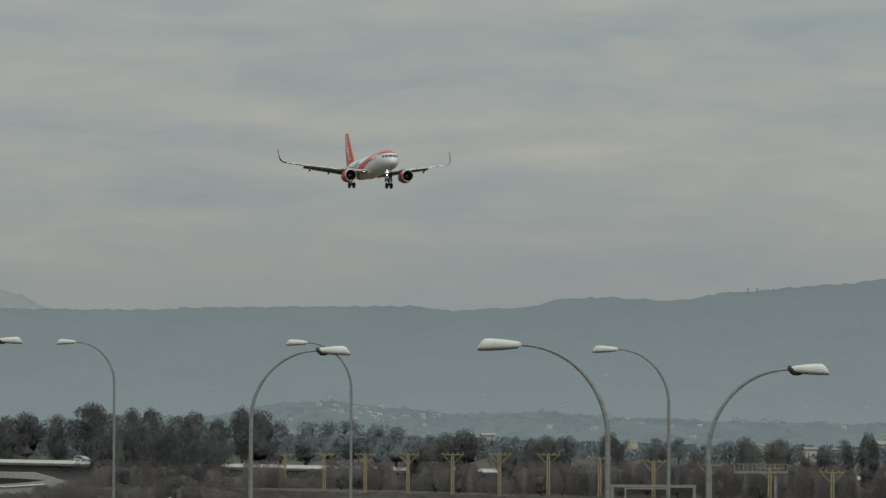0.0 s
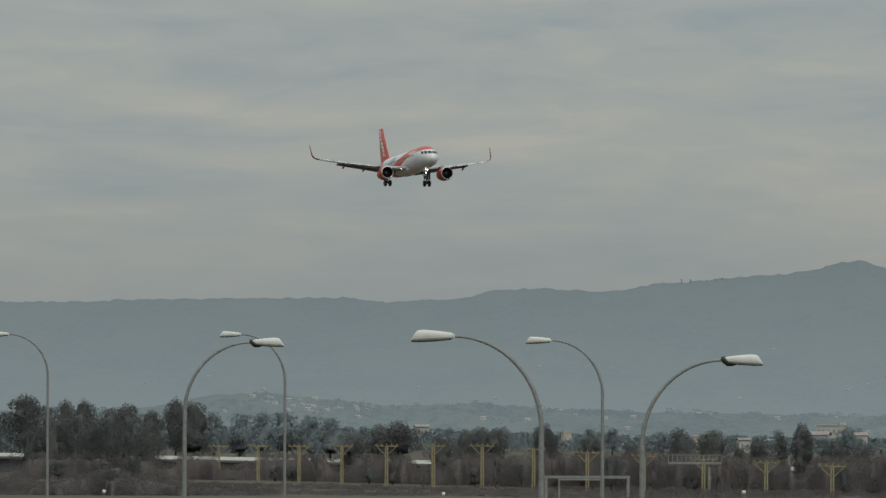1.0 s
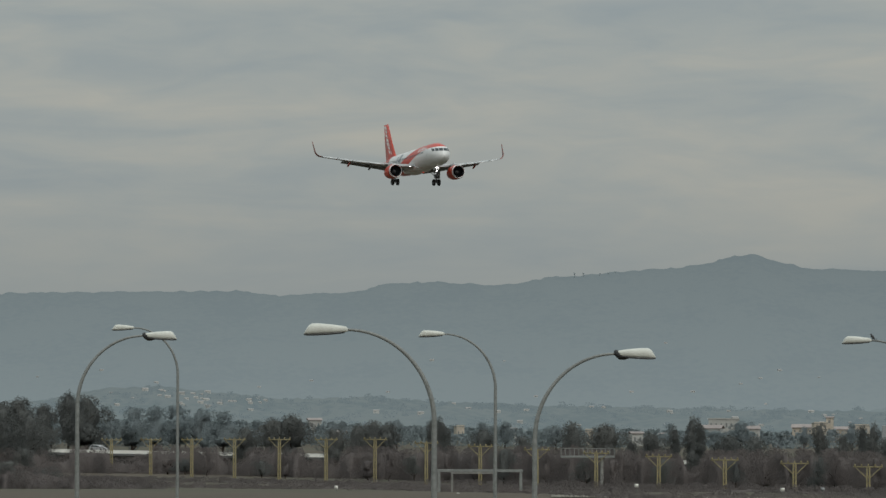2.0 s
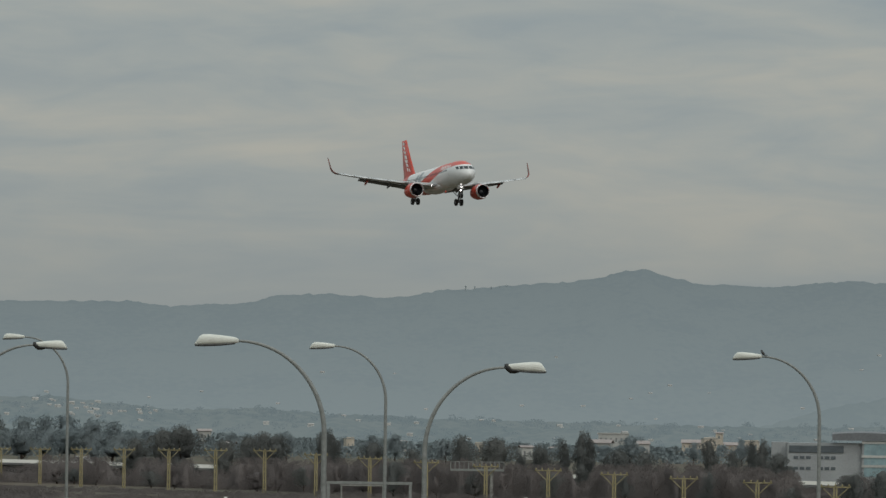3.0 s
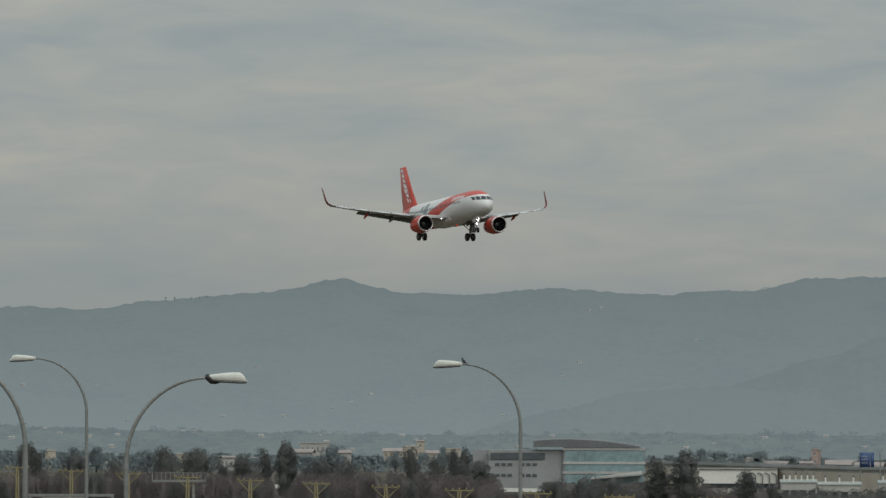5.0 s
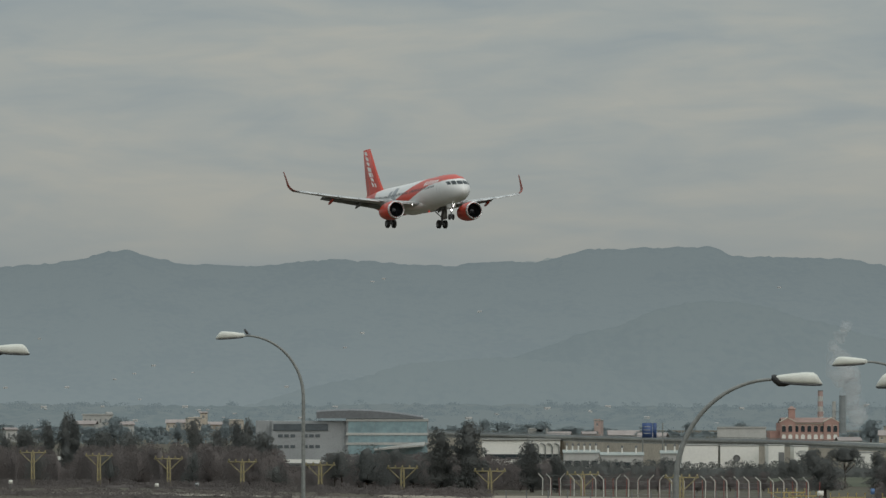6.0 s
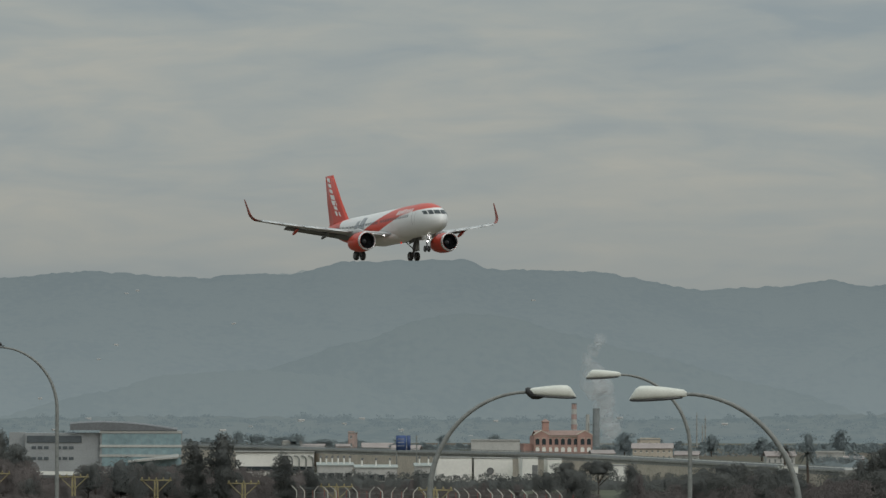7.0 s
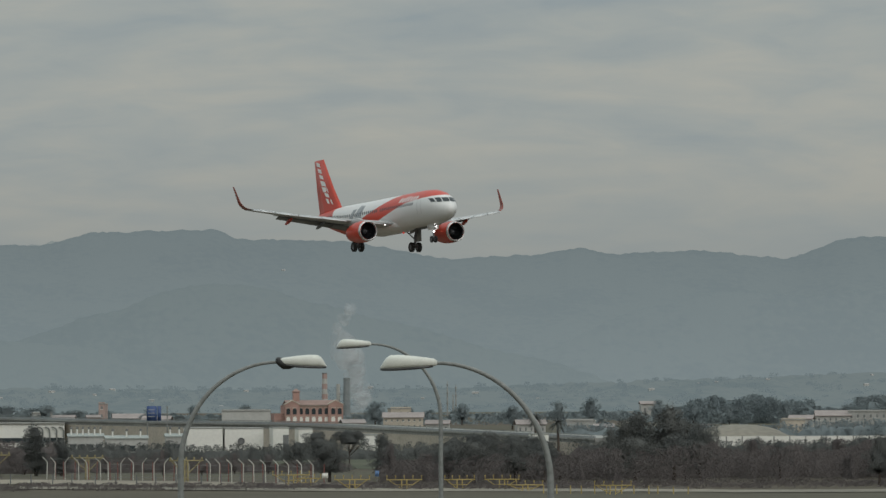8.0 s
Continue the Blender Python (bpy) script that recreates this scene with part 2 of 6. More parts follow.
def mountain_material(name, land, wood, haze):
    """Far slopes: patchy land, with the air's haze given off as a glow."""
    mat = bpy.data.materials.new(name)
    mat.use_nodes = True
    n, l = mat.node_tree.nodes, mat.node_tree.links
    p = n["Principled BSDF"]
    p.inputs["Roughness"].default_value = 1.0
    p.inputs["Specular IOR Level"].default_value = 0.0
    geo = n.new("ShaderNodeNewGeometry")
    mp = n.new("ShaderNodeMapping")
    mp.inputs["Scale"].default_value = (1, 0.35, 1.6)
    l.new(geo.outputs["Position"], mp.inputs["Vector"])
    t1, t2 = n.new("ShaderNodeTexNoise"), n.new("ShaderNodeTexNoise")
    for t, s in ((t1, 0.02), (t2, 0.2)):
        t.inputs["Scale"].default_value, t.inputs["Detail"].default_value = s, 8
        l.new(mp.outputs[0], t.inputs["Vector"])
    ad = n.new("ShaderNodeMath")
    ad.operation = "MULTIPLY_ADD"
    l.new(t2.outputs["Fac"], ad.inputs[0])
    ad.inputs[1].default_value = 0.9
    l.new(t1.outputs["Fac"], ad.inputs[2])
    r = n.new("ShaderNodeValToRGB")
    e = r.color_ramp.elements
    e[0].position, e[0].color = 0.80, (*wood, 1)
    e[1].position, e[1].color = 1.10, (*land, 1)
    l.new(ad.outputs[0], r.inputs[0])
    l.new(r.outputs[0], p.inputs["Base Color"])
    # haze as surface glow: stronger over the plain, where the air is thicker
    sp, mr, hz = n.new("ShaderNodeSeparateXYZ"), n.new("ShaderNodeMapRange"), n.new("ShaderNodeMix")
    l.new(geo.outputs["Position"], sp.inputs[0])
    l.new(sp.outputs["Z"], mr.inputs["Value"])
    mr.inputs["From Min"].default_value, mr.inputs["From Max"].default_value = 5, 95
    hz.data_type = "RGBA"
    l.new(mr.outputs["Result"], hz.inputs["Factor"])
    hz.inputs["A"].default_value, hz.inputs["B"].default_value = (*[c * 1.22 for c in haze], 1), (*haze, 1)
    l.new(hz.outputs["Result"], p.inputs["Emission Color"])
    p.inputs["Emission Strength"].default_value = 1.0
    return mat


M_GROUND = ground_material()
# the last colour of each is its haze, emitted by the surface
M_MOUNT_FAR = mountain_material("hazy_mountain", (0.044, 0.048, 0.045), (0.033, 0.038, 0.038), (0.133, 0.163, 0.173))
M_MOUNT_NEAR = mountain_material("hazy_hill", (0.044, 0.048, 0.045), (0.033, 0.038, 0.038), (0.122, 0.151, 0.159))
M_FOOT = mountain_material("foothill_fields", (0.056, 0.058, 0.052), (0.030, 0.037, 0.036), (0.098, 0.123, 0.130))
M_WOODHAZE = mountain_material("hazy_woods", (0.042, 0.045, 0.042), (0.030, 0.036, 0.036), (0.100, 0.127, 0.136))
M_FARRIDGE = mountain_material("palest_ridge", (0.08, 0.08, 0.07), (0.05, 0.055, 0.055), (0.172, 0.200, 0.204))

# ---- ground ----
def build_ground():
    bm = bmesh.new()
    rs = [0, 60, 150, 300, 450, 600, 700] + [740 + 25 * i for i in range(45)] + [2000, 2400, 3000, 3800, 4600, 4950]
    nseg = 180
    rings = []
    for r in rs[1:]:
        rings.append([bm.verts.new((r * math.sin(k * math.tau / nseg), r * math.cos(k * math.tau / nseg),
                                    ground_z(r * math.sin(k * math.tau / nseg), r * math.cos(k * math.tau / nseg)))) for k in range(nseg)])
    c = bm.verts.new((0, 0, 0))
    for k in range(nseg):
        bm.faces.new((c, rings[0][(k + 1) % nseg], rings[0][k]))
    for a, b in zip(rings, rings[1:]):
        for k in range(nseg):
            bm.faces.new((a[k], a[(k + 1) % nseg], b[(k + 1) % nseg], b[k]))
    bmesh.ops.recalc_face_normals(bm, faces=bm.faces[:])
    tagged(part("ground", bm, M_GROUND), "flat airfield ground with dull green and brown grass", "ground", kind="structure")


build_ground()


def knots(pairs):
    xs, ys = [p[0] for p in pairs], [p[1] for p in pairs]

    def f(x):
        x = min(max(x, xs[0]), xs[-1])
        i = max(0, min(len(xs) - 2, int(np.searchsorted(xs, x)) - 1))
        t = (x - xs[i]) / (xs[i + 1] - xs[i])
        t = 0.5 * t + 0.5 * t * t * (3 - 2 * t)
        return ys[i] + (ys[i + 1] - ys[i]) * t
    return f


# crest heights of the sierra, by bearing
CREST = knots([(-1500, 200), (-783, 180), (-533, 180), (-413, 185), (-63, 189), (7, 182), (147, 187), (216, 204), (291, 206), (406, 200), (506, 216),
               (716, 232), (858, 257), (898, 244), (966, 231), (1091, 228), (1215, 240), (1425, 228), (1505, 237), (1575, 234), (1675, 257),
               (1890, 262), (1930, 245), (2115, 240), (2308, 209), (2448, 214), (2530, 226), (2588, 215), (2738, 221), (2898, 206), (3018, 243), (3800, 240)])
HILL = knots([(1150, -40), (1400, 25), (1509, 60), (1708, 118), (1808, 155), (1888, 167), (1968, 160), (2068, 130), (2208, 95), (2420, 40), (2700, -40)])
LOWHILL = knots([(950, -45), (1255, 28), (1355, 56), (1505, 66), (1655, 56), (1755, 31), (1950, -45)])
EASTHILL = knots([(2250, -45), (2450, 40), (2650, 120), (2800, 150), (2950, 138), (3076, 150), (3500, 120)])
FARCREST = knots([(-1500, 245), (-900, 236), (-783, 214), (-743, 202), (-690, 178), (-500, 120), (1400, 150), (1500, 226), (1560, 236), (1640, 244), (1720, 230), (1900, 150)])
FOOT = knots([(-1500, -12), (-784, -14), (-420, -8), (-280, 16), (-200, 20), (-100, 10), (30, -2), (180, 2), (300, -6), (500, -12), (700, -16), (1000, -20),
              (1400, -16), (1900, -22), (2300, -20), (2700, -8), (3100, 4), (3600, 0)])


def mountain_z(crest, a, v, d, rough):
    """Height on a slope: v runs from its foot, 0, to its crest, 1."""
    top = level(crest(a), d)
    gully = noise.fractal((a / 130, v * 2.2, d / 400), 1.0, 2.0, 5)
    ripple = noise.fractal((a / 13, 3.1, d / 100), 1.0, 2.0, 3)
    body = top * (v ** 0.85) + rough * gully * 4.0 * v * (1 - v) - 3 * (1 - v)
    return body + rough * 0.26 * ripple * v


def build_range(name, crest, a0, a1, near, far, mat, label, rough=9.0, step=7, rows=26):
    verts, faces = [], []
    cols = int((a1 - a0) / step) + 1
    for i in range(cols):
        a = a0 + i * step
        for j in range(rows + 2):
            v = min(j / rows, 1.0)
            d = near + (far - near) * v + (60 if j == rows + 1 else 0)
            z = mountain_z(crest, a, v, d, rough) if j <= rows else -5
            verts.append(spot(a, d, max(z, -5)))
    n = rows + 2
    for i in range(cols - 1):
        for j in range(n - 1):
            faces.append((i * n + j, (i + 1) * n + j, (i + 1) * n + j + 1, i * n + j + 1))
    me = bpy.data.meshes.new(name)
    me.from_pydata(verts, [], faces)
    ob = part(name, me, mat)
    return tagged(ob, label, "mountain", kind="structure")


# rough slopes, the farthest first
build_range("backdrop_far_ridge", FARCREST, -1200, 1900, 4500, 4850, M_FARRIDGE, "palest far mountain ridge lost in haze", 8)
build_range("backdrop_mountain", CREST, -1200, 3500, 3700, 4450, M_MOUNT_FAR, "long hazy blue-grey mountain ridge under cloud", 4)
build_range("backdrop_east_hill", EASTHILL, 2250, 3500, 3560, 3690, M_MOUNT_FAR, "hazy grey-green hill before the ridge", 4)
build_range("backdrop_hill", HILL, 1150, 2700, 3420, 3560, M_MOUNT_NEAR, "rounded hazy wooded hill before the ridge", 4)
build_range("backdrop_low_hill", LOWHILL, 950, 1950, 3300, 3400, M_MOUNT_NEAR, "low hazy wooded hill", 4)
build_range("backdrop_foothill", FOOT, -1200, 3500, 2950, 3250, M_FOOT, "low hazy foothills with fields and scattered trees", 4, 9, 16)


# ---- the airliner ----
NOSE = 17.7             # metres from the main wheels forward to the nose
BELLY = 4.25            # metres from the bottom of the wheels to the middle of the hull


def P(x, y, z):
    """A place on the airliner: x aft from the nose, y to its left, z over the hull's middle."""
    return Vector((NOSE - x, y, z + BELLY))


def livery_material():
    mat = bpy.data.materials.new("white_and_orange_hull_paint")
    mat.use_nodes = True
    n, l = mat.node_tree.nodes, mat.node_tree.links
    p = n["Principled BSDF"]
    p.inputs["Roughness"].default_value = 0.35
    tc, sp = n.new("ShaderNodeTexCoord"), n.new("ShaderNodeSeparateXYZ")
    l.new(tc.outputs["Object"], sp.inputs[0])

    def ma(op, a, b, c=0.0):
        m = n.new("ShaderNodeMath")
        m.operation = op
        for i, v in enumerate((a, b, c)):
            if isinstance(v, (int, float)):
                m.inputs[i].default_value = v
            else:
                l.new(v, m.inputs[i])
        return m.outputs[0]
    x = ma("SUBTRACT", NOSE, sp.outputs["X"])
    z = ma("SUBTRACT", sp.outputs["Z"], BELLY)
    low = ma("MINIMUM", ma("MULTIPLY_ADD", x, -0.05, 1.22), ma("MULTIPLY_ADD", x, -0.2, 2.5))
    high = ma("MULTIPLY_ADD", x, -0.245, 4.85)
    band = ma("MULTIPLY", ma("GREATER_THAN", z, low), ma("LESS_THAN", z, high))
    tail = ma("GREATER_THAN", x, ma("MINIMUM", ma("MULTIPLY_ADD", z, 0.7, 28.6), ma("MULTIPLY_ADD", z, 4.0, 28.6)))
    mask = ma("MAXIMUM", band, tail)
    dirt = n.new("ShaderNodeTexNoise")
    dirt.inputs["Scale"].default_value, dirt.inputs["Detail"].default_value = 0.7, 6
    l.new(tc.outputs["Object"], dirt.inputs["Vector"])
    white = n.new("ShaderNodeMix")
    white.data_type = "RGBA"
    l.new(dirt.outputs["Fac"], white.inputs["Factor"])
    white.inputs["A"].default_value, white.inputs["B"].default_value = (0.70, 0.70, 0.69, 1), (0.80, 0.80, 0.79, 1)
    mix = n.new("ShaderNodeMix")
    mix.data_type = "RGBA"
    l.new(mask, mix.inputs["Factor"])
    l.new(white.outputs["Result"], mix.inputs["A"])
    mix.inputs["B"].default_value = (0.57, 0.060, 0.034, 1)
    l.new(mix.outputs["Result"], p.inputs["Base Color"])
    return mat


M_HULL = livery_material()
M_ORANGE = material("orange_paint", (0.54, 0.057, 0.032), 0.35, 0, 0.08, 0.6, 6)
M_WING = material("light_grey_wing_paint", (0.42, 0.43, 0.43), 0.4, 0, 0.1, 0.6, 6)
M_SLAT = material("pale_slat_metal", (0.62, 0.63, 0.63), 0.35, 0.3, 0.08, 0.6, 6)
M_FLAP = material("dark_flap_paint", (0.16, 0.165, 0.17), 0.5, 0, 0.15, 0.6, 6)
M_LIP = material("bare_inlet_metal", (0.60, 0.60, 0.60), 0.25, 0.8, 0.06, 1, 10)
M_FAN = material("dark_fan_metal", (0.030, 0.032, 0.036), 0.4, 0.5, 0.3, 1, 10)
M_GEAR = material("grey_gear_paint", (0.16, 0.16, 0.17), 0.5, 0.2, 0.2, 2, 15)
M_LETTER = material("white_livery_paint", (0.86, 0.85, 0.83), 0.4, 0, 0.05, 2, 15)
M_DECAL = material("grey_livery_paint", (0.33, 0.35, 0.37), 0.4, 0, 0.35, 0.9, 3)
# winglet orange darkened: the shade on it is put into the colour
M_WINGLET = material("shaded_orange_paint", (0.24, 0.050, 0.032), 0.4, 0, 0.1, 0.6, 6)
M_LAMP = material("lit_landing_lamp", (1, 1, 1), 0.3, glow=(1.0, 0.97, 0.95, 9.0))
M_BEACON = material("lit_red_beacon", (0.8, 0.05, 0.03), 0.3, glow=(1.0, 0.08, 0.05, 0.35))

HULL_X = [0, 0.12, 0.4, 0.9, 1.6, 2.6, 4.0, 6.0, 22.5, 25.0, 28.0, 31.0, 34.0, 36.3, 37.3, 37.57]
HULL_R = [0.02, 0.40, 0.73, 1.09, 1.42, 1.71, 1.91, 1.975, 1.975, 1.92, 1.68, 1.28, 0.80, 0.40, 0.18, 0.04]
HULL_Z = [-0.58, -0.57, -0.52, -0.43, -0.31, -0.18, -0.06, 0.0, 0.0, 0.10, 0.36, 0.68, 0.98, 1.16, 1.20, 1.20]


def hull_at(x):
    return float(np.interp(x, HULL_X, HULL_R)), float(np.interp(x, HULL_X, HULL_Z))


def hull_point(x, turn, out=0.0):
    """On the hull's skin; turn 0 is its left side, 90 its top."""
    r, zc = hull_at(x)
    c, s = math.cos(radians(turn)), math.sin(radians(turn))
    return P(x, (r + out) * c, zc + (r * 1.045 + out) * s)


def nose_point(y, z):
    """On the skin of the nose, at that side and height."""
    x = 0.0
    while x < 5:
        r, zc = hull_at(x)
        f = 1 - ((z - zc) / (1.045 * r)) ** 2
        if f > 0 and r * math.sqrt(f) >= abs(y):
            break
        x += 0.01
    return P(x - 0.025, y * 1.008, z + 0.012)


def foil(x, y, z, chord, thick, n=9, up=(0, 0, 1)):
    """A wing section: points round it, from its leading edge at x."""
    up = Vector(up)
    top, low = [], []
    for i in range(n + 1):
        t = i / n
        h = thick * chord * 5 * (0.2969 * math.sqrt(t) - 0.126 * t - 0.3516 * t * t + 0.2843 * t ** 3 - 0.1036 * t ** 4)
        q = P(x + t * chord, y, z)
        u = Vector((0, up.y, up.z))
        top.append(q + u * (h + 0.012 * chord * math.sin(math.pi * t)))
        low.append(q - u * (h * 0.75 + 0.003))
    return top + list(reversed(low[1:-1]))


def skin_patch(corners, out=0.012, n=6):
    """A patch that lies on the hull; corners are (x, turn) in order round it."""
    bm = bmesh.new()
    a, b, c, d = corners
    grid = []
    for i in range(n + 1):
        row = []
        for j in range(n + 1):
            u, v = i / n, j / n
            x = (a[0] * (1 - u) + b[0] * u) * (1 - v) + (d[0] * (1 - u) + c[0] * u) * v
            t = (a[1] * (1 - u) + b[1] * u) * (1 - v) + (d[1] * (1 - u) + c[1] * u) * v
            row.append(bm.verts.new(hull_point(x, t, out)))
        grid.append(row)
    for i in range(n):
        for j in range(n):
            bm.faces.new((grid[i][j], grid[i + 1][j], grid[i + 1][j + 1], grid[i][j + 1]))
    return bm


WING_Y = [0.0, 1.95, 6.4, 12.0, 16.5]
WING_X = [11.4, 12.5, 14.85, 17.75, 20.1]
WING_C = [7.4, 6.2, 3.95, 2.65, 1.65]
WING_Z = [-1.45, -1.3, -0.76, 0.12, 0.95]


def wing_at(y):
    return [float(np.interp(y, WING_Y, w)) for w in (WING_X, WING_C, WING_Z)]


def wheel(parent, x, y, z, r, w):
    ty = lathe([(-w / 2, r * 0.55), (-w / 2, r * 0.86), (-w * 0.36, r), (w * 0.36, r), (w / 2, r * 0.86), (w / 2, r * 0.55)], 24, Matrix.Translation(P(x, y, z)) @ pose(0, 0, 0, 0, 0, 90))
    t = part("tyre", ty, M_TYRE, parent)
    part("rim", lathe([(-w * 0.4, 0.02), (-w * 0.4, r * 0.5), (-w * 0.46, r * 0.56), (w * 0.46, r * 0.56), (w * 0.4, r * 0.5), (w * 0.4, 0.02)], 20, Matrix.Translation(P(x, y, z)) @ pose(0, 0, 0, 0, 0, 90)), M_GEAR, parent)
    return t


def build_plane():
    plane = empty("airliner", Matrix(), "white twin-engine airliner with orange bands and tail, wheels down on approach", "airplane")
    xs = sorted(set(HULL_X + [0.2, 0.65, 1.2, 2.1, 3.2] + [6 + i for i in range(17)] + [23.7, 26.5, 29.5, 32.5, 35]))
    # a smooth hull
    hull = loft([[hull_point(x, k * 7.5) for k in range(48)] for x in xs])
    part("hull", hull, M_HULL, plane)
    # belly fairing between the wings
    part("belly_fairing", loft([[P(x, 1.85 * s * math.cos(radians(k * 15)), -1.35 + 0.98 * s * math.sin(radians(k * 15))) for k in range(24)]
                                for x, s in ((10.6, 0.25), (11.8, 0.8), (13.5, 1.0), (19.0, 1.0), (21.0, 0.75), (22.6, 0.2))]), M_HULL, plane)
    # flight-deck windows, one by one
    for side in (1, -1):
        def mirror(t):
            return t if side > 0 else 180 - t
        for y0, y1, z0, z1 in ((0.05, 0.72, 0.26, 0.80), (0.80, 1.22, 0.26, 0.82), (1.30, 1.56, 0.32, 0.80)):
            bm = bmesh.new()
            grid = [[bm.verts.new(nose_point(side * (y0 + (y1 - y0) * i / 5), z0 + (z1 - z0) * j / 4)) for j in range(5)] for i in range(6)]
            for i in range(5):
                for j in range(4):
                    bm.faces.new((grid[i][j], grid[i + 1][j], grid[i + 1][j + 1], grid[i][j + 1]))
            part("windscreen_pane", bm, M_DARKWIN, plane)
        # cabin windows, a row of small dark ovals
        bm = bmesh.new()
        for i in range(46):
            x = 6.6 + i * 0.533
            if abs(x - 15.8) < 0.2:
                continue
            vs = [bm.verts.new(hull_point(x + 0.15 * math.cos(k * math.pi / 4), mirror(14 + 6.0 * math.sin(k * math.pi / 4)), 0.012)) for k in range(8)]
            bm.faces.new(vs)
        tagged(part("cabin_window_row", bm, M_DARKWIN, plane, "row of small dark cabin windows"), kind="stuff")
        for x in (4.9, 30.6):
            bm = bmesh.new()
            for lo, hi in (((x - 0.45, 40), (x - 0.42, -22)), ((x + 0.42, 40), (x + 0.45, -22))):
                vs = [bm.verts.new(hull_point(xx, mirror(tt), 0.014)) for xx in (lo[0], hi[0]) for tt in np.linspace(lo[1], hi[1], 8)]
                for i in range(7):
                    bm.faces.new((vs[i], vs[i + 1], vs[8 + i + 1], vs[8 + i]))
            part("cabin_door_seam", bm, M_GEAR, plane)
        # the livery: plain bars for the name, grey blocks aft
        for i in range(7):
            x = 5.4 + i * 0.72
            tall = (1.0, 1.0, 1.0, 1.25, 1.35, 1.0, 1.3)[i]
            part("livery_bar", skin_patch([(x + 0.28, mirror(27 - i * 0.3)), (x + 0.68, mirror(27 - i * 0.3)), (x + 0.40, mirror(27 + 14 * tall)), (x, mirror(27 + 14 * tall))], 0.016, 4), M_LETTER, plane, "white livery bar")
        part("livery_block", skin_patch([(20.4, mirror(-4)), (22.2, mirror(-4)), (21.4, mirror(50)), (20.0, mirror(44))], 0.01, 6), M_DECAL, plane, "grey livery block")
        part("livery_block", skin_patch([(22.6, mirror(-2)), (23.7, mirror(-2)), (23.0, mirror(34)), (22.0, mirror(38))], 0.01, 6), M_DECAL, plane, "grey livery block")
    # wings
    for side in (1, -1):
        rings = []
        for y in (0.0, 1.95, 4.2, 6.4, 9.2, 12.0, 14.2, 16.5):
            x, c, z = wing_at(y)
            rings.append(foil(x, side * y, z, c, 0.125 - 0.0015 * y))
        wing = part("wing", loft(rings), M_WING, plane)
        tip = []
        for t in range(15):
            f = t / 14
            lean = 1.50 * min(1.0, f * 2.1) ** 0.9      # from flat to nearly upright
            if t == 0:
                y, z = 16.5, wing_at(16.5)[2]
            else:
                y, z = y + 0.235 * math.cos(lean), z + 0.235 * math.sin(lean)
            tip.append(foil(20.1 + 2.3 * f ** 1.1, side * y, z, 1.65 - 1.28 * f ** 0.5, 0.075, up=(0, -side * math.sin(lean), math.cos(lean))))
        part("winglet", loft(tip), M_WINGLET, wing, "upswept orange winglet")
        # slats along the leading edge
        for y0, y1 in ((2.6, 5.0), (6.6, 9.0), (9.1, 11.5), (11.6, 14.0), (14.1, 16.3)):
            sl = []
            for y in (y0, y1):
                x, c, z = wing_at(y)
                sl.append([P(x - 0.28 - 0.02 * c + 0.16 * c * u, side * y, z - 0.20 + v) for u, v in ((0, 0), (0.35, 0.13), (1.0, 0.30), (1.05, 0.22), (0.5, 0.02))])
            part("slat", loft(sl), M_SLAT, wing, "pale lowered slat")
        # flaps, lowered behind the wing
        for y0, y1 in ((2.0, 6.35), (6.4, 12.7)):
            fl = []
            for y in (y0, y1):
                x, c, z = wing_at(y)
                xe = x + c * 0.92
                fc = 0.24 * c + 0.35
                fl.append([P(xe + fc * u, side * y, z - 0.05 - fc * v) for u, v in ((0, 0.0), (0.3, 0.03), (1.0, 0.30), (0.98, 0.35), (0.35, 0.16), (0, 0.10))])
            part("flap", loft(fl), M_FLAP, wing, "dark lowered flap")
        for y, long in ((3.6, 2.4), (8.0, 2.6), (11.6, 2.1)):
            x, c, z = wing_at(y)
            xs0 = x + c * 0.55
            part("flap_fairing", loft([[P(xs0 + long * u, side * y + 0.15 * s * math.cos(k * math.tau / 10), z - 0.28 - 0.55 * u + 0.26 * s * math.sin(k * math.tau / 10)) for k in range(10)]
                                       for u, s in ((0, 0.2), (0.15, 0.8), (0.5, 1.0), (0.85, 0.7), (1.0, 0.1))]), M_FLAP if y < 11 else M_ORANGE, wing)
        # engine
        ey, ez, ex = side * 5.75, -2.35, 10.75
        eng = part("engine_cowl", lathe([(0.12, 1.02), (0.0, 1.10), (-0.12, 1.17), (-0.5, 1.235), (-1.4, 1.275), (-2.6, 1.22), (-3.6, 1.04), (-4.1, 0.92), (-4.1, 0.86), (-3.4, 0.95)], 40,
                                        Matrix.Translation(P(ex, ey, ez))), M_ORANGE, plane, "orange engine cowl")
        part("inlet_lip", lathe([(-0.5, 0.97), (-0.1, 0.985), (0.10, 1.03), (0.16, 1.09), (0.10, 1.15), (-0.05, 1.19), (-0.16, 1.20)], 40, Matrix.Translation(P(ex, ey, ez))), M_LIP, eng, "bare metal inlet lip")
        part("inlet_duct", lathe([(-0.05, 0.985), (-0.5, 0.965), (-1.05, 0.98), (-1.1, 0.3)], 36, Matrix.Translation(P(ex, ey, ez))), M_FAN, eng)
        part("fan_spinner", lathe([(-0.45, 0.01), (-0.55, 0.10), (-0.85, 0.26), (-1.05, 0.31)], 20, Matrix.Translation(P(ex, ey, ez))), M_GEAR, eng)
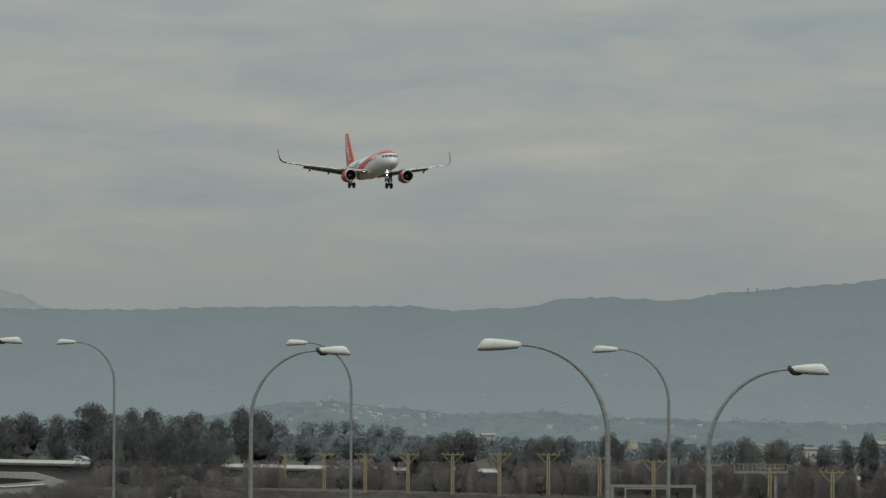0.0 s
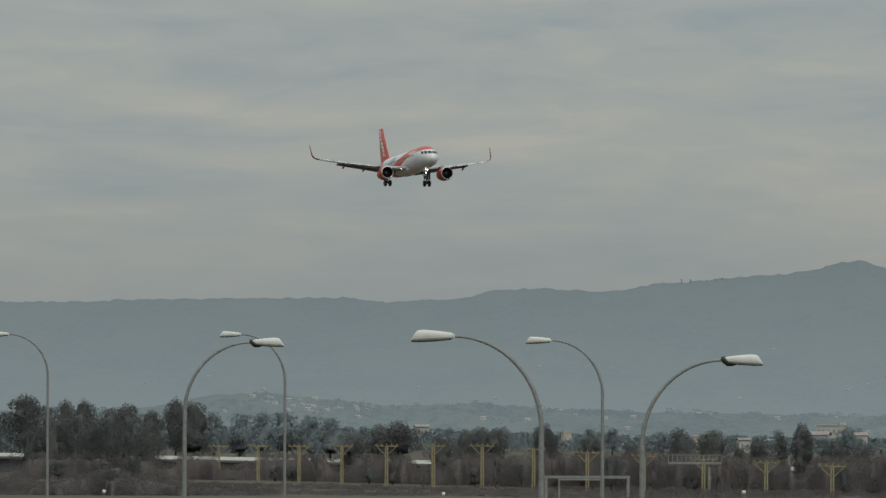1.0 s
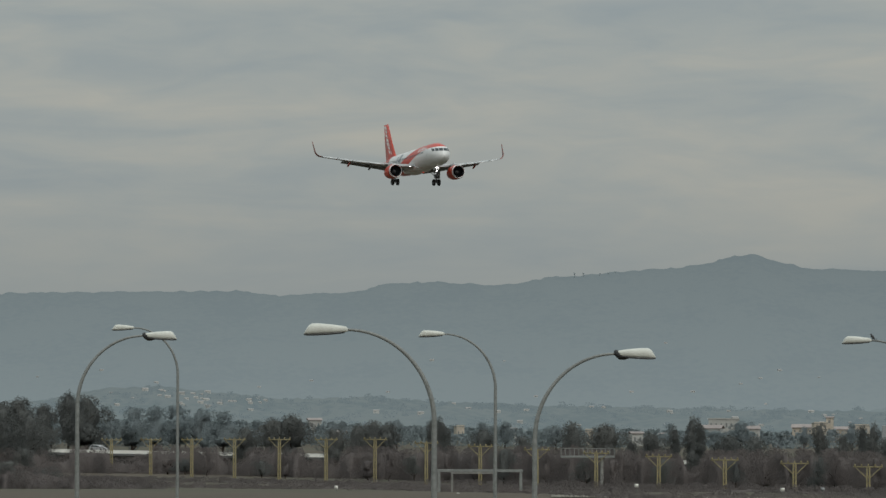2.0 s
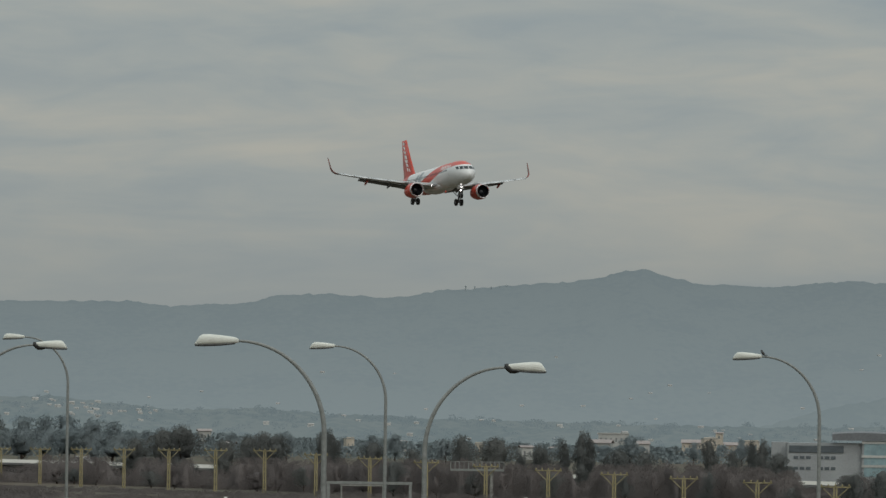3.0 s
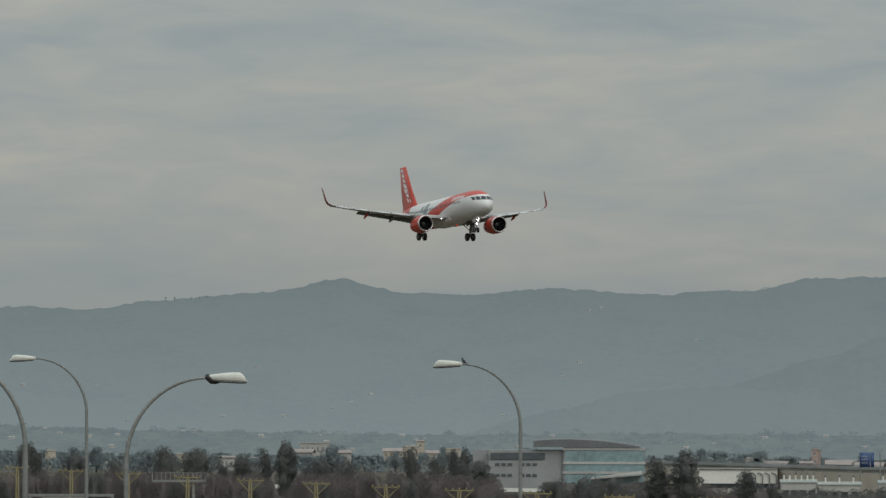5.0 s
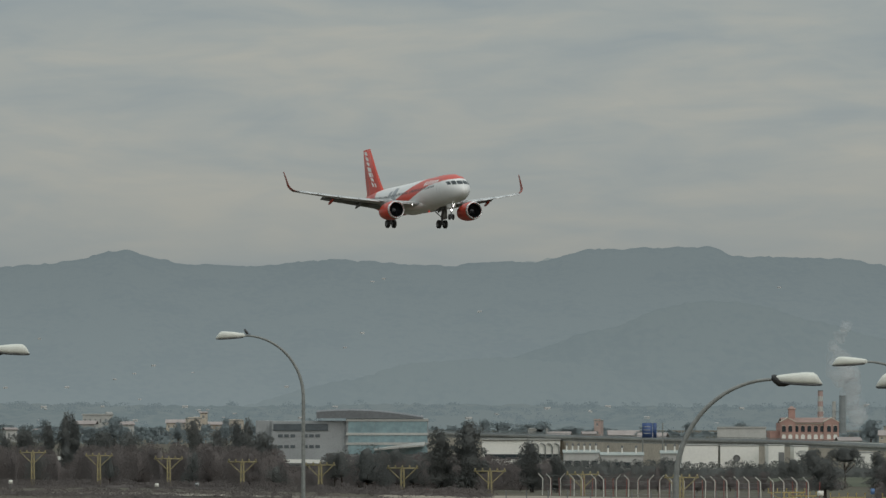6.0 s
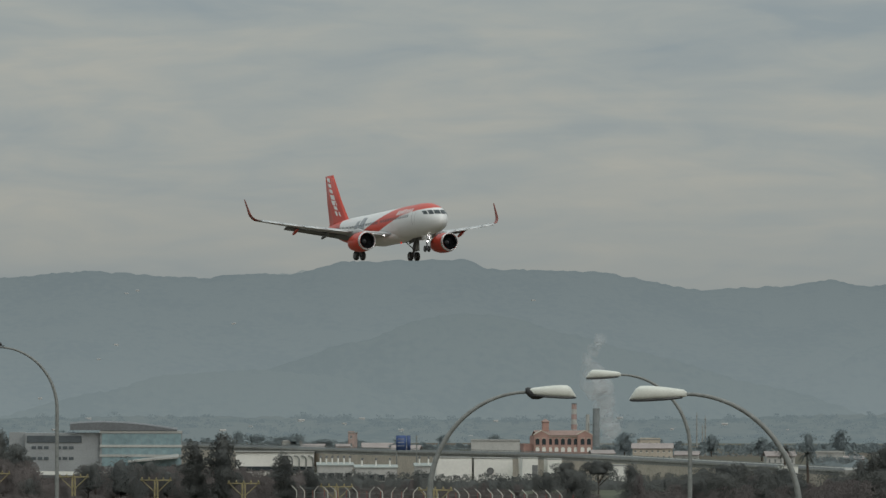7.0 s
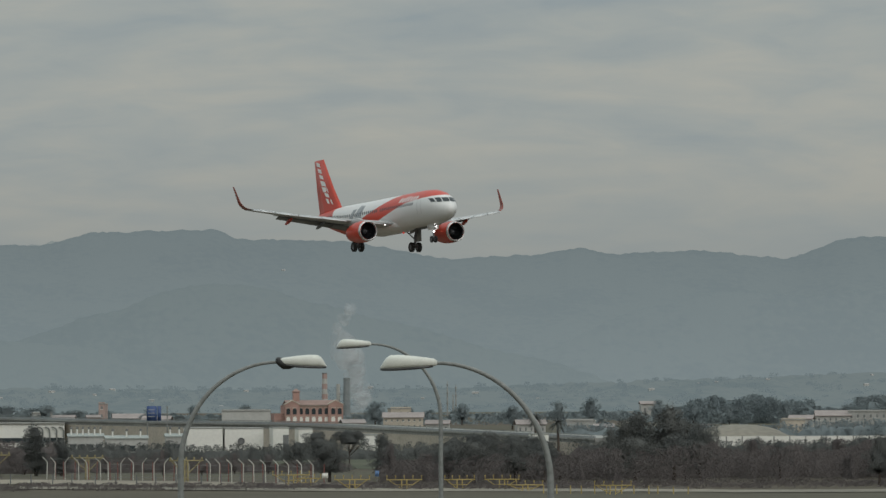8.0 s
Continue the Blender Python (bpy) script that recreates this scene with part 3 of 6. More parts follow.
        for k in range(18):
            a = k * math.tau / 18
            vs, bm = [], bmesh.new()
            for r, tw in ((0.3, 0.25), (0.95, 0.12)):
                for s in (-1, 1):
                    aa = a + s * tw * 0.5 / max(r, 0.5)
                    vs.append(bm.verts.new(P(ex + 0.92 + s * 0.06, ey + r * math.cos(aa), ez + r * math.sin(aa))))
            bm.faces.new((vs[0], vs[1], vs[3], vs[2]))
            part("fan_blade", bm, M_FAN, eng)
        part("exhaust_core", lathe([(-3.2, 0.62), (-4.3, 0.60), (-4.9, 0.44), (-4.9, 0.36), (-5.5, 0.05)], 28, Matrix.Translation(P(ex, ey, ez))), M_GEAR, eng)
        part("engine_pylon", loft([[P(ex + x, ey + s * w, ez + z) for s, z in ((-1, z0), (1, z0), (1, z1), (-1, z1))]
                                   for x, w, z0, z1 in ((0.9, 0.1, 1.1, 1.3), (2.6, 0.2, 0.9, 1.75), (4.6, 0.2, 0.9, 1.7), (6.3, 0.06, 1.2, 1.5))]), M_WING, eng)
        # tailplane
        part("tailplane", loft([foil(x, side * y, z, c, 0.1) for x, y, z, c in ((31.2, 0.3, 0.95, 3.9), (32.6, 2.6, 1.2, 2.9), (34.7, 6.2, 1.6, 1.4))]), M_WING, plane)
        # main gear
        gy = side * 3.8
        leg = part("main_gear_leg", tube([P(17.5, gy + side * 0.25, -1.3), P(17.65, gy, -2.6), P(17.7, gy, -3.66)], [0.19, 0.17, 0.13], 12), M_GEAR, plane)
        part("side_stay", tube([P(17.6, gy - side * 1.4, -1.6), P(17.68, gy, -2.75)], 0.07, 8), M_GEAR, leg)
        part("axle", tube([P(17.7, gy - 0.62, -3.68), P(17.7, gy + 0.62, -3.68)], 0.09, 10), M_GEAR, leg)
        part("gear_door", box(P(16.9, gy + side * 0.45 + 0.03, -3.0) - Vector((1.5, 0.03, 0)), P(16.9, gy + side * 0.45, -1.5) + Vector((0, 0.03, 0)), 0.01), M_WING, leg)
        for s in (-0.46, 0.46):
            wheel(leg, 17.7, gy + s, -3.67, 0.585, 0.43)
        # wing-root landing lamp
        part("landing_lamp", lathe([(0.0, 0.01), (-0.02, 0.036), (-0.08, 0.04), (-0.14, 0.02)], 14, Matrix.Translation(P(12.9, side * 2.45, -1.42))), M_LAMP, plane, "lit white landing lamp")
    # fin
    fin = part("fin", loft([[P(x + c * t, w * h, z) for t, h in ((0, 0), (0.12, 0.7), (0.35, 1), (0.7, 0.6), (1, 0.03), (1, -0.03), (0.7, -0.6), (0.35, -1), (0.12, -0.7))]
                            for x, z, c, w in ((28.4, 1.4, 7.6, 0.34), (29.4, 2.0, 6.4, 0.30), (31.6, 4.6, 4.75, 0.24), (34.2, 8.3, 2.6, 0.13))]), M_ORANGE, plane, "tall orange tail fin")
    for side in (1, -1):
        # plain bars down the fin, leaning from its rear edge at the top to its front edge below
        for i in range(7):
            zz = 8.0 - i * 0.77
            tall = (0.52, 0.52, 0.50, 0.64, 0.66, 0.52, 0.62)[i]
            wide = (1.05, 1.05, 1.10, 1.40, 1.60, 1.20, 1.60)[i]
            bm = bmesh.new()
            for dz in (0.0, -tall):
                z = zz + dz
                xl = float(np.interp(z, (2.0, 4.6, 8.3), (29.4, 31.6, 34.2)))
                c = float(np.interp(z, (2.0, 4.6, 8.3), (6.4, 4.75, 2.6)))
                w0 = float(np.interp(z, (2.0, 4.6, 8.3), (0.30, 0.24, 0.13)))
                mid_t = 0.58 - 0.22 * (8.0 - z) / 5.3
                for e in (-0.5, 0.5):
                    t = mid_t + e * wide / c
                    hh = float(np.interp(t, (0, 0.12, 0.35, 0.7, 1), (0, 0.7, 1, 0.6, 0.03)))
                    bm.verts.new(P(xl + c * t, side * (w0 * max(hh, 0.75) + 0.03), z + 0.25 * e))
            bm.verts.ensure_lookup_table()
            v = bm.verts
            bm.faces.new((v[0], v[1], v[3], v[2]))
            part("livery_bar", bm, M_LETTER, fin, "white livery bar")
    # nose gear
    leg = part("nose_gear_leg", tube([P(5.0, 0, -1.8), P(5.05, 0, -2.9), P(5.07, 0, -3.72)], [0.13, 0.11, 0.08], 12), M_GEAR, plane)
    part("drag_stay", tube([P(4.0, 0, -1.8), P(5.0, 0, -2.8)], 0.06, 8), M_GEAR, leg)
    for s in (-0.25, 0.25):
        wheel(leg, 5.07, s, -3.78, 0.39, 0.22)
    for s in (-0.3, 0.3):
        part("gear_door", box(P(5.9, s - 0.015, -2.65), P(4.2, s + 0.015, -1.85)), M_LETTER, leg)
    for y, z, r in ((-0.16, -2.25, 0.15), (0.18, -2.3, 0.06), (0.0, -2.85, 0.09)):
        part("taxi_lamp", lathe([(0.0, 0.01), (-0.02, r * 0.85), (-0.1, r), (-0.2, r * 0.4)], 16, Matrix.Translation(P(4.8, y, z))), M_LAMP, leg, "lit white taxi lamp")
    part("beacon", lathe([(0.14, 0.01), (0.1, 0.1), (-0.1, 0.1), (-0.14, 0.01)], 12, Matrix.Translation(P(13.0, 0, -2.38))), M_BEACON, plane, "red belly beacon")
    for x in (9.0, 12.6):
        part("antenna", loft([[P(x + u * c, w * c, z) for u, w in ((0, 0), (0.4, 0.08), (1, 0), (0.4, -0.08))] for c, z in ((0.34, 2.0), (0.18, 2.28))]), M_WING, plane)
    return plane


AIRLINER = build_plane()


# ---- street lamps ----
def build_lamp(a, d, h, facing, turn=0.0, dark=False, reach=1.85):
    """A lamp whose arm runs towards bearing side `facing` (-1 left, 1 right); h: height of the head over the horizon."""
    foot = spot(a, d)
    foot.z = ground_z(foot.x, foot.y)
    zh = level(h, d) - foot.z
    rz = -math.degrees(a / STEP) + (180 if facing < 0 else 0) + turn
    lamp = empty("street_lamp", pose(*foot, 0, 0, rz), "tall grey steel street lamp with curved arm and white head", "street lamp", "street lamps")
    rise = 1.95
    pole = part("pole", tube([(0, 0, 0), (0, 0, 0.5), (0, 0, 4), (0, 0, 8), (0, 0, zh - rise)], [0.12, 0.10, 0.088, 0.07, 0.056], 14), M_STEEL, lamp)
    part("base_plate", box((-0.22, -0.22, 0), (0.22, 0.22, 0.03), 0.008), M_STEEL, pole)
    part("access_door", box((0.09, -0.05, 0.8), (0.105, 0.05, 1.2), 0.004), M_STEEL, pole)
    pts = [(reach * (1 - math.cos(t * math.pi / 36)), 0, zh - rise + rise * math.sin(t * math.pi / 36)) for t in range(0, 19)]
    arm = part("arm", tube(pts, [0.056 - 0.026 * i / 18 for i in range(19)], 12), M_STEEL, lamp)
    rings = []
    for s, wid, top, low in ((-0.02, 0.035, 0.035, -0.035), (0.03, 0.085, 0.07, -0.05), (0.12, 0.13, 0.085, -0.06), (0.35, 0.17, 0.115, -0.085), (0.60, 0.17, 0.135, -0.10), (0.74, 0.155, 0.130, -0.105), (0.81, 0.135, 0.085, -0.105), (0.87, 0.10, -0.01, -0.10), (0.91, 0.03, -0.075, -0.092)):
        ring = []
        for k in range(20):
            c, sn = math.cos(k * math.tau / 20), math.sin(k * math.tau / 20)
            ring.append((reach + s, wid * math.copysign(abs(c) ** 0.6, c), zh + (top + low) / 2 + (top - low) / 2 * math.copysign(abs(sn) ** 0.7, sn)))
        rings.append(ring)
    head = part("luminaire", loft(rings), M_HEAD, lamp, "white drop-shaped lamp head")
    rings = []
    for s, wid, low in ((0.05, 0.07, -0.05), (0.12, 0.115, -0.06), (0.35, 0.15, -0.085), (0.60, 0.152, -0.10), (0.76, 0.135, -0.105), (0.86, 0.10, -0.103), (0.905, 0.04, -0.094)):
        rings.append([(reach + s, wid * c, zh + low + dz) for c, dz in ((-1, 0.012), (1, 0.012), (0.9, -0.022), (-0.9, -0.022))])
    bm = loft(rings)
    part("lens", bm, M_LENS, head, "dark glass lens")
    if dark:
        part("mount", loft([[(reach + s, w * math.cos(k * math.tau / 14), zh + z0 + w * 0.9 * math.sin(k * math.tau / 14)) for k in range(14)] for s, w, z0 in ((-0.05, 0.05, 0.03), (0.0, 0.095, 0.01), (0.08, 0.12, -0.03), (0.2, 0.10, -0.05), (0.3, 0.04, -0.07))]), M_MOUNT, head, "black mounting collar")
    return lamp


# bearing of the pole, distance, height of the arm's end, side
for a, d, h, side, dark in (
        (-872, 255, 124, 1, True), (-580, 323, 122, -1, False), (-338, 189, 109, 1, True), (-161, 284, 123, -1, False), (293, 143, 121, -1, False),
        (401, 243, 114, -1, False), (471, 155, 80, 1, True), (1168, 214, 105, -1, False), (1827, 128, 27, 1, True), (2287, 180, 58, -1, False), (2481, 110, 24, -1, False)):
    build_lamp(a, d, h, side, 0, dark)


# ---- approach lights under the flight path ----
LINE = radians(16.56)
FOOT_X, FOOT_Y = 365.6 * math.cos(LINE), 365.6 * math.sin(LINE)


def on_path(s, side=0.0, z=0.0):
    """A place s metres out along the approach line, side metres to its right as seen on landing."""
    return Vector((FOOT_X - s * math.sin(LINE) - side * math.cos(LINE), FOOT_Y + s * math.cos(LINE) - side * math.sin(LINE), z))


def build_approach_mast(s, top):
    q = on_path(s)
    q.z = ground_z(q.x, q.y)
    hgt = top - q.z
    mast = empty("approach_light_mast", pose(*q, 0, 0, -106.56 + 90), "faded yellow lattice mast with a crossbar of approach lights", "light mast", "approach light masts")
    for x in (-0.22, 0.22):
        part("post", tube([(x, 0, -0.5), (x * 0.85, 0, hgt)], [0.14, 0.12], 8), M_YELLOW, mast)
    bm = bmesh.new()
    n = max(3, int(hgt / 0.8))
    for i in range(n):
        z0, z1 = hgt * i / n, hgt * (i + 1) / n
        sgn = 1 if i % 2 else -1
        add_tube(bm, [(-0.2 * sgn, 0, z0), (0.2 * sgn, 0, z1)], 0.05, 6)
    part("lattice", bm, M_YELLOW, mast)
    part("crossbar", box((-2.2, -0.10, hgt - 0.14), (2.2, 0.10, hgt + 0.04), 0.02), M_YELLOW, mast)
    for x in (-1, 1):
        part("brace", tube([(x * 0.3, 0, hgt - 1.6), (x * 1.9, 0, hgt - 0.1)], 0.07, 6), M_YELLOW, mast)
    for x in (-2.0, -1.0, 0.0, 1.0, 2.0):
        part("light_unit", lathe([(0.0, 0.05), (0.0, 0.13), (0.28, 0.10), (0.34, 0.03)], 10, Matrix.Translation((x, 0, hgt + 0.04)) @ pose(0, 0, 0, 0, -90, 0)), M_YELLOW, mast)
    return mast


for i in range(0, 20):
    s = 1342.4 - 30 * i
    d = math.hypot(*on_path(s)[:2])
    h = -75 + 0.4 * min(i, 6) if i <= 6 else -73 - 5.6 * (i - 6)
    build_approach_mast(s, level(h, d))


# ---- plants ----
def leaf_mesh(name, centres, size, rng, slim=0.62, upright=0.0, body=None):
    """Many small leaf sprays, one three-sided blade at each centre, before a dense body of twigs: (vertices, faces)."""
    n = len(centres)
    a = rng.normal(size=(n, 3)) + np.array([0, 0, upright])
    a /= np.linalg.norm(a, axis=1)[:, None]
    b = np.cross(a, rng.normal(size=(n, 3)))
    b /= np.linalg.norm(b, axis=1)[:, None]
    s = size * rng.uniform(0.55, 1.25, size=(n, 1))
    c = np.asarray(centres)
    verts = np.stack([c - a * s, c + a * s * 0.8 - b * s * slim, c + a * s * 0.8 + b * s * slim], 1).reshape(-1, 3)
    faces = np.arange(3 * n).reshape(n, 3).tolist()
    if body:
        faces += [tuple(i + len(verts) for i in f) for f in body[1]]
        verts = np.concatenate([verts, np.array(body[0])])
    me = bpy.data.meshes.new(name)
    me.from_pydata(verts.tolist(), [], faces)
    return me


def crown_body(pts, rng, fill, sides=22, rows=15):
    """The dense inside of a crown: as wide at each height as its leaves are there, and uneven."""
    lo, hi = np.percentile(pts[:, 2], 3), np.percentile(pts[:, 2], 98.5)
    turn = np.arctan2(pts[:, 1], pts[:, 0])
    reach = np.hypot(pts[:, 0], pts[:, 1])
    verts, faces = [], []
    for j in range(rows):
        z = lo + (hi - lo) * j / (rows - 1)
        near = np.abs(pts[:, 2] - z) < 0.09 * (hi - lo)
        for k in range(sides):
            t = k * math.tau / sides
            here = near & (np.abs((turn - t + math.pi) % math.tau - math.pi) < 0.5)
            r = np.percentile(reach[here], 88) if here.sum() > 6 else 0.25
            r *= fill * rng.uniform(0.82, 1.12) * (0.45 if j in (0, rows - 1) else 1)
            verts.append((r * math.cos(t), r * math.sin(t), z + rng.uniform(-0.1, 0.1)))
    for j in range(rows - 1):
        for k in range(sides):
            k2 = (k + 1) % sides
            faces.append((j * sides + k, j * sides + k2, (j + 1) * sides + k2, (j + 1) * sides + k))
    faces.append(tuple(reversed(range(sides))))
    faces.append(tuple((rows - 1) * sides + k for k in range(sides)))
    return verts, faces


def lobe_points(lobes, count, rng):
    """Points in the shells of a crown's lobes: (x, y, z, rx, rz)."""
    weight = np.array([l[3] * l[3] * l[4] for l in lobes])
    pick = rng.choice(len(lobes), count, p=weight / weight.sum())
    way = rng.normal(size=(count, 3))
    way /= np.linalg.norm(way, axis=1)[:, None]
    rad = rng.uniform(0.38, 1.05, count) ** 0.5 * (1 + 0.16 * rng.normal(size=count) * (rng.random(count) < 0.25))
    L = np.array([lobes[i] for i in pick])
    return np.stack([L[:, 0] + way[:, 0] * rad * L[:, 3], L[:, 1] + way[:, 1] * rad * L[:, 3], L[:, 2] + way[:, 2] * rad * L[:, 4]], 1)


KIND_WIDTH = {"round": 7.0, "column": 3.8, "umbrella": 11.0, "bushy": 10.0, "bare": 10.0, "far": 7.0}


def build_tree(name, kind, seed, mat, label, count=6400, size=0.14):
    """A tree 10 m high, at the origin; copies are stretched to their height and spread."""
    rng = np.random.default_rng(seed)
    tree = empty(name, pose(0, 0, -60), label, "tree", "trees")
    lobes = []
    if kind == "round":
        for i in range(15):
            t = rng.random() * math.tau
            z = rng.uniform(2.6, 8.6)
            spread = 2.7 * math.sin(math.pi * min(1, (z - 0.6) / 10.5)) ** 0.7
            r = rng.uniform(0.2, 1.0) * spread
            lobes.append((r * math.cos(t), r * math.sin(t), z, rng.uniform(0.9, 1.6), rng.uniform(0.8, 1.35)))
        lobes.append((0, 0, 8.3, 1.4, 1.5))
    elif kind == "column":
        for i in range(15):
            z = 1.2 + i * 0.6
            w = 1.55 * math.sin(math.pi * min(1, (z + 0.6) / 11.6)) ** 0.55
            t = rng.random() * math.tau
            lobes.append((0.35 * w * math.cos(t), 0.35 * w * math.sin(t), z, w * rng.uniform(0.6, 0.85), rng.uniform(0.7, 1.2)))
    elif kind == "umbrella":
        for i in range(18):
            t, r = rng.random() * math.tau, 4.4 * math.sqrt(rng.random())
            lobes.append((r * math.cos(t), r * math.sin(t), 8.3 - 0.12 * r * r + rng.uniform(-0.3, 0.3), rng.uniform(1.0, 1.5), rng.uniform(0.7, 1.0)))
    elif kind == "bushy":
        for i in range(16):
            t, r = rng.random() * math.tau, 4.0 * math.sqrt(rng.random())
            lobes.append((r * math.cos(t), r * math.sin(t), rng.uniform(1.5, 8.4 - 0.5 * r), rng.uniform(1.2, 1.9), rng.uniform(1.1, 1.7)))
    top = 8.2 if kind != "umbrella" else 7.6
    trunk = bmesh.new()
    add_tube(trunk, [(0, 0, -0.4), (0.08, 0.03, top * 0.35), (-0.05, 0.06, top * 0.7), (0, 0, top)], [0.30, 0.22, 0.14, 0.05], 8)
    for i in range(6):
        lx, ly, lz = lobes[(i * 5) % len(lobes)][:3]
        z0 = min(lz * 0.55, top * 0.8)
        add_tube(trunk, [(0, 0, z0), (lx * 0.5, ly * 0.5, (z0 + lz) / 2 - 0.1), (lx, ly, lz)], [0.11, 0.07, 0.03], 6)
    part("trunk", trunk, M_BARK, tree)
    pts = lobe_points(lobes, count, rng)
    up = 9.7 / np.percentile(pts[:, 2], 99.3)
    out = KIND_WIDTH[kind] / 2 / np.percentile(np.hypot(pts[:, 0], pts[:, 1]), 96)
    pts *= (out, out, up)
    part("crown", leaf_mesh("crown", pts, size, rng, body=crown_body(pts, rng, 0.3 if kind == "bushy" else 0.46)), mat, tree)
    return tree


TREE_KINDS = {
    "round": [build_tree("evergreen_tree", "round", 11 + i, M_TREE, "dark evergreen tree with an uneven rounded crown") for i in range(4)],
    "column": [build_tree("tall_tree", "column", 31 + i, M_TREE, "slender dark evergreen tree with a narrow crown") for i in range(3)],
    "umbrella": [build_tree("umbrella_pine", "umbrella", 51, M_TREE, "umbrella pine with a broad flat dark crown")],
    "bushy": [build_tree("broad_tree", "bushy", 61 + i, M_TREE, "broad dark bushy tree standing in scrub") for i in range(3)],
    "bare": [build_tree("bare_tree", "bushy", 81 + i, M_SCRUB, "brown leafless tree among winter scrub", 5600, 0.13) for i in range(2)],
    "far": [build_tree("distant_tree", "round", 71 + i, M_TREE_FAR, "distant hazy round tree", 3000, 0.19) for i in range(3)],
}
tree_rng = random.Random(5)


def plant(kind, a, h, wide, d):
    """A tree at bearing a, its top at sight height h, its crown `wide` across (both in 1/12000 rad)."""
    src = tree_rng.choice(TREE_KINDS[kind])
    q = spot(a, d)
    q.z = ground_z(q.x, q.y)
    tall = (level(h, d) - q.z) / 9.9
    w = wide * d / STEP / KIND_WIDTH[kind]
    c = copy_thing(src, pose(*q, 0, 0, tree_rng.uniform(0, 360)))
    c.scale = (w, w, tall)
    return c


BEHIND_MASTS = knots([(-900, 1405), (-200, 1375), (187, 1290), (700, 1130), (1500, 960), (1700, 930)])
WEST_TOPS = knots([(-1000, -150), (-640, -146), (-612, -86), (-396, -88), (-388, -102), (-356, -102), (-345, -86), (-284, -86), (-276, -104), (-215, -104), (-205, -84), (-90, -86), (-82, -106),
                   (-42, -106), (-30, -86), (60, -88), (66, -108), (124, -108), (135, -84), (500, -84), (730, -92), (740, -116), (762, -116), (775, -88), (1000, -86), (1130, -98), (1145, -124), (1195, -124), (1210, -104), (1400, -104), (1640, -112)])
WEST_TREES = ((-735, -4, 74), (-680, -6, 44), (-618, 14, 78), (-548, 6, 44), (-516, 6, 44), (-470, -10, 60), (-438, -1, 62), (-396, -12, 44), (-354, 9, 44),
              (-322, 3, 70), (-286, -14, 46), (-240, -17, 62), (-200, -15, 52), (-160, -13, 74), (-118, -20, 52), (-80, -24, 56), (-770, -10, 60))
for a, h, w in WEST_TREES:
    plant("far" if a > -300 else "round", a, h, w * 1.3, 1660 + tree_rng.uniform(-40, 60))
for a, h, w in ((-575, -18, 90), (-520, -14, 84), (-468, -17, 90), (-425, -30, 74), (-400, -48, 60), (-610, -44, 70), (-545, -40, 90), (-490, -36, 90), (-440, -50, 80)):
    plant("bushy", a, h, w * 1.15, 1425 + tree_rng.uniform(-25, 25))
for a, h, w in ((8, -36, 62), (40, -30, 76), (116, -54, 60), (160, -48, 60), (186, -39, 60), (212, -44, 56), (381, -54, 56), (536, -41, 62), (596, -44, 68),
                (675, -58, 52), (815, -62, 66), (860, -66, 60), (1095, -66, 56), (1015, -62, 32), (450, -66, 50), (-40, -52, 60)):
    plant("round", a, h, w * 1.15, BEHIND_MASTS(a) + tree_rng.uniform(60, 120))
for a, h, w in ((288, -40, 26), (306, -36, 34), (720, -50, 28), (748, -33, 32), (762, -36, 24), (975, -43, 34), (1050, -46, 30), (1068, -43, 28), (640, -72, 24)):
    plant("column", a, h, w * 1.1, BEHIND_MASTS(a) + tree_rng.uniform(40, 90))
for a, h, w, kind in ((1413, -63, 44, "column"), (1461, -48, 50, "column"), (1398, -96, 36, "round"), (1280, -90, 110, "bushy"), (1236, -98, 70, "bushy"), (1334, -94, 74, "bushy"),
                      (1572, -83, 40, "column"), (1566, -104, 58, "round"), (1617, -106, 27, "column"), (2070, -95, 60, "round"), (2125, -93, 68, "umbrella"),
                      (2184, -100, 27, "column"), (2034, -112, 56, "bushy"), (2310, -106, 74, "round"), (2345, -101, 70, "round"), (2372, -98, 76, "round"), (2414, -104, 70, "round"),
                      (2452, -106, 70, "round"), (2611, -82, 40, "column"), (2635, -65, 48, "column"), (2628, -94, 66, "round"), (2588, -92, 40, "round"), (2660, -92, 44, "round"), (2692, -54, 52, "column"), (1410, -112, 74, "bushy"), (1466, -108, 76, "bushy"), (2660, -98, 90, "bushy"), (2714, -76, 60, "round"),
                      (2738, -80, 84, "bushy"), (2755, -100, 56, "bushy"), (3036, -108, 74, "bushy"), (3084, -112, 66, "bushy"), (2250, -122, 70, "bushy"), (2550, -118, 60, "bushy"), (1505, -118, 70, "bushy")):
    plant(kind, a, h, w * (1.3 if kind == "column" else 1), (915 if kind == "column" else 985) + tree_rng.uniform(-30, 30) * (0.4 if kind == "column" else 1))
for i in range(46):
    a = -700 + i * 82 + tree_rng.uniform(-30, 30)
    if 1980 < a < 2125:
        continue
    plant("far", a, -46 + tree_rng.uniform(-10, 10), tree_rng.uniform(26, 48), 2050 + tree_rng.uniform(-90, 120))
for a, h, w in ((1560, -52, 70), (1520, -48, 60), (1640, -56, 60), (1700, -58, 50), (2180, -62, 44), (2230, -54, 40), (2760, -48, 60), (2800, -52, 50), (2848, -36, 44), (2830, -46, 60),
                (2890, -50, 60), (2940, -56, 60), (3030, -38, 50), (3062, -36, 60), (3100, -40, 60)):
    plant("far", a, h, w, 2250 + tree_rng.uniform(-60, 60))

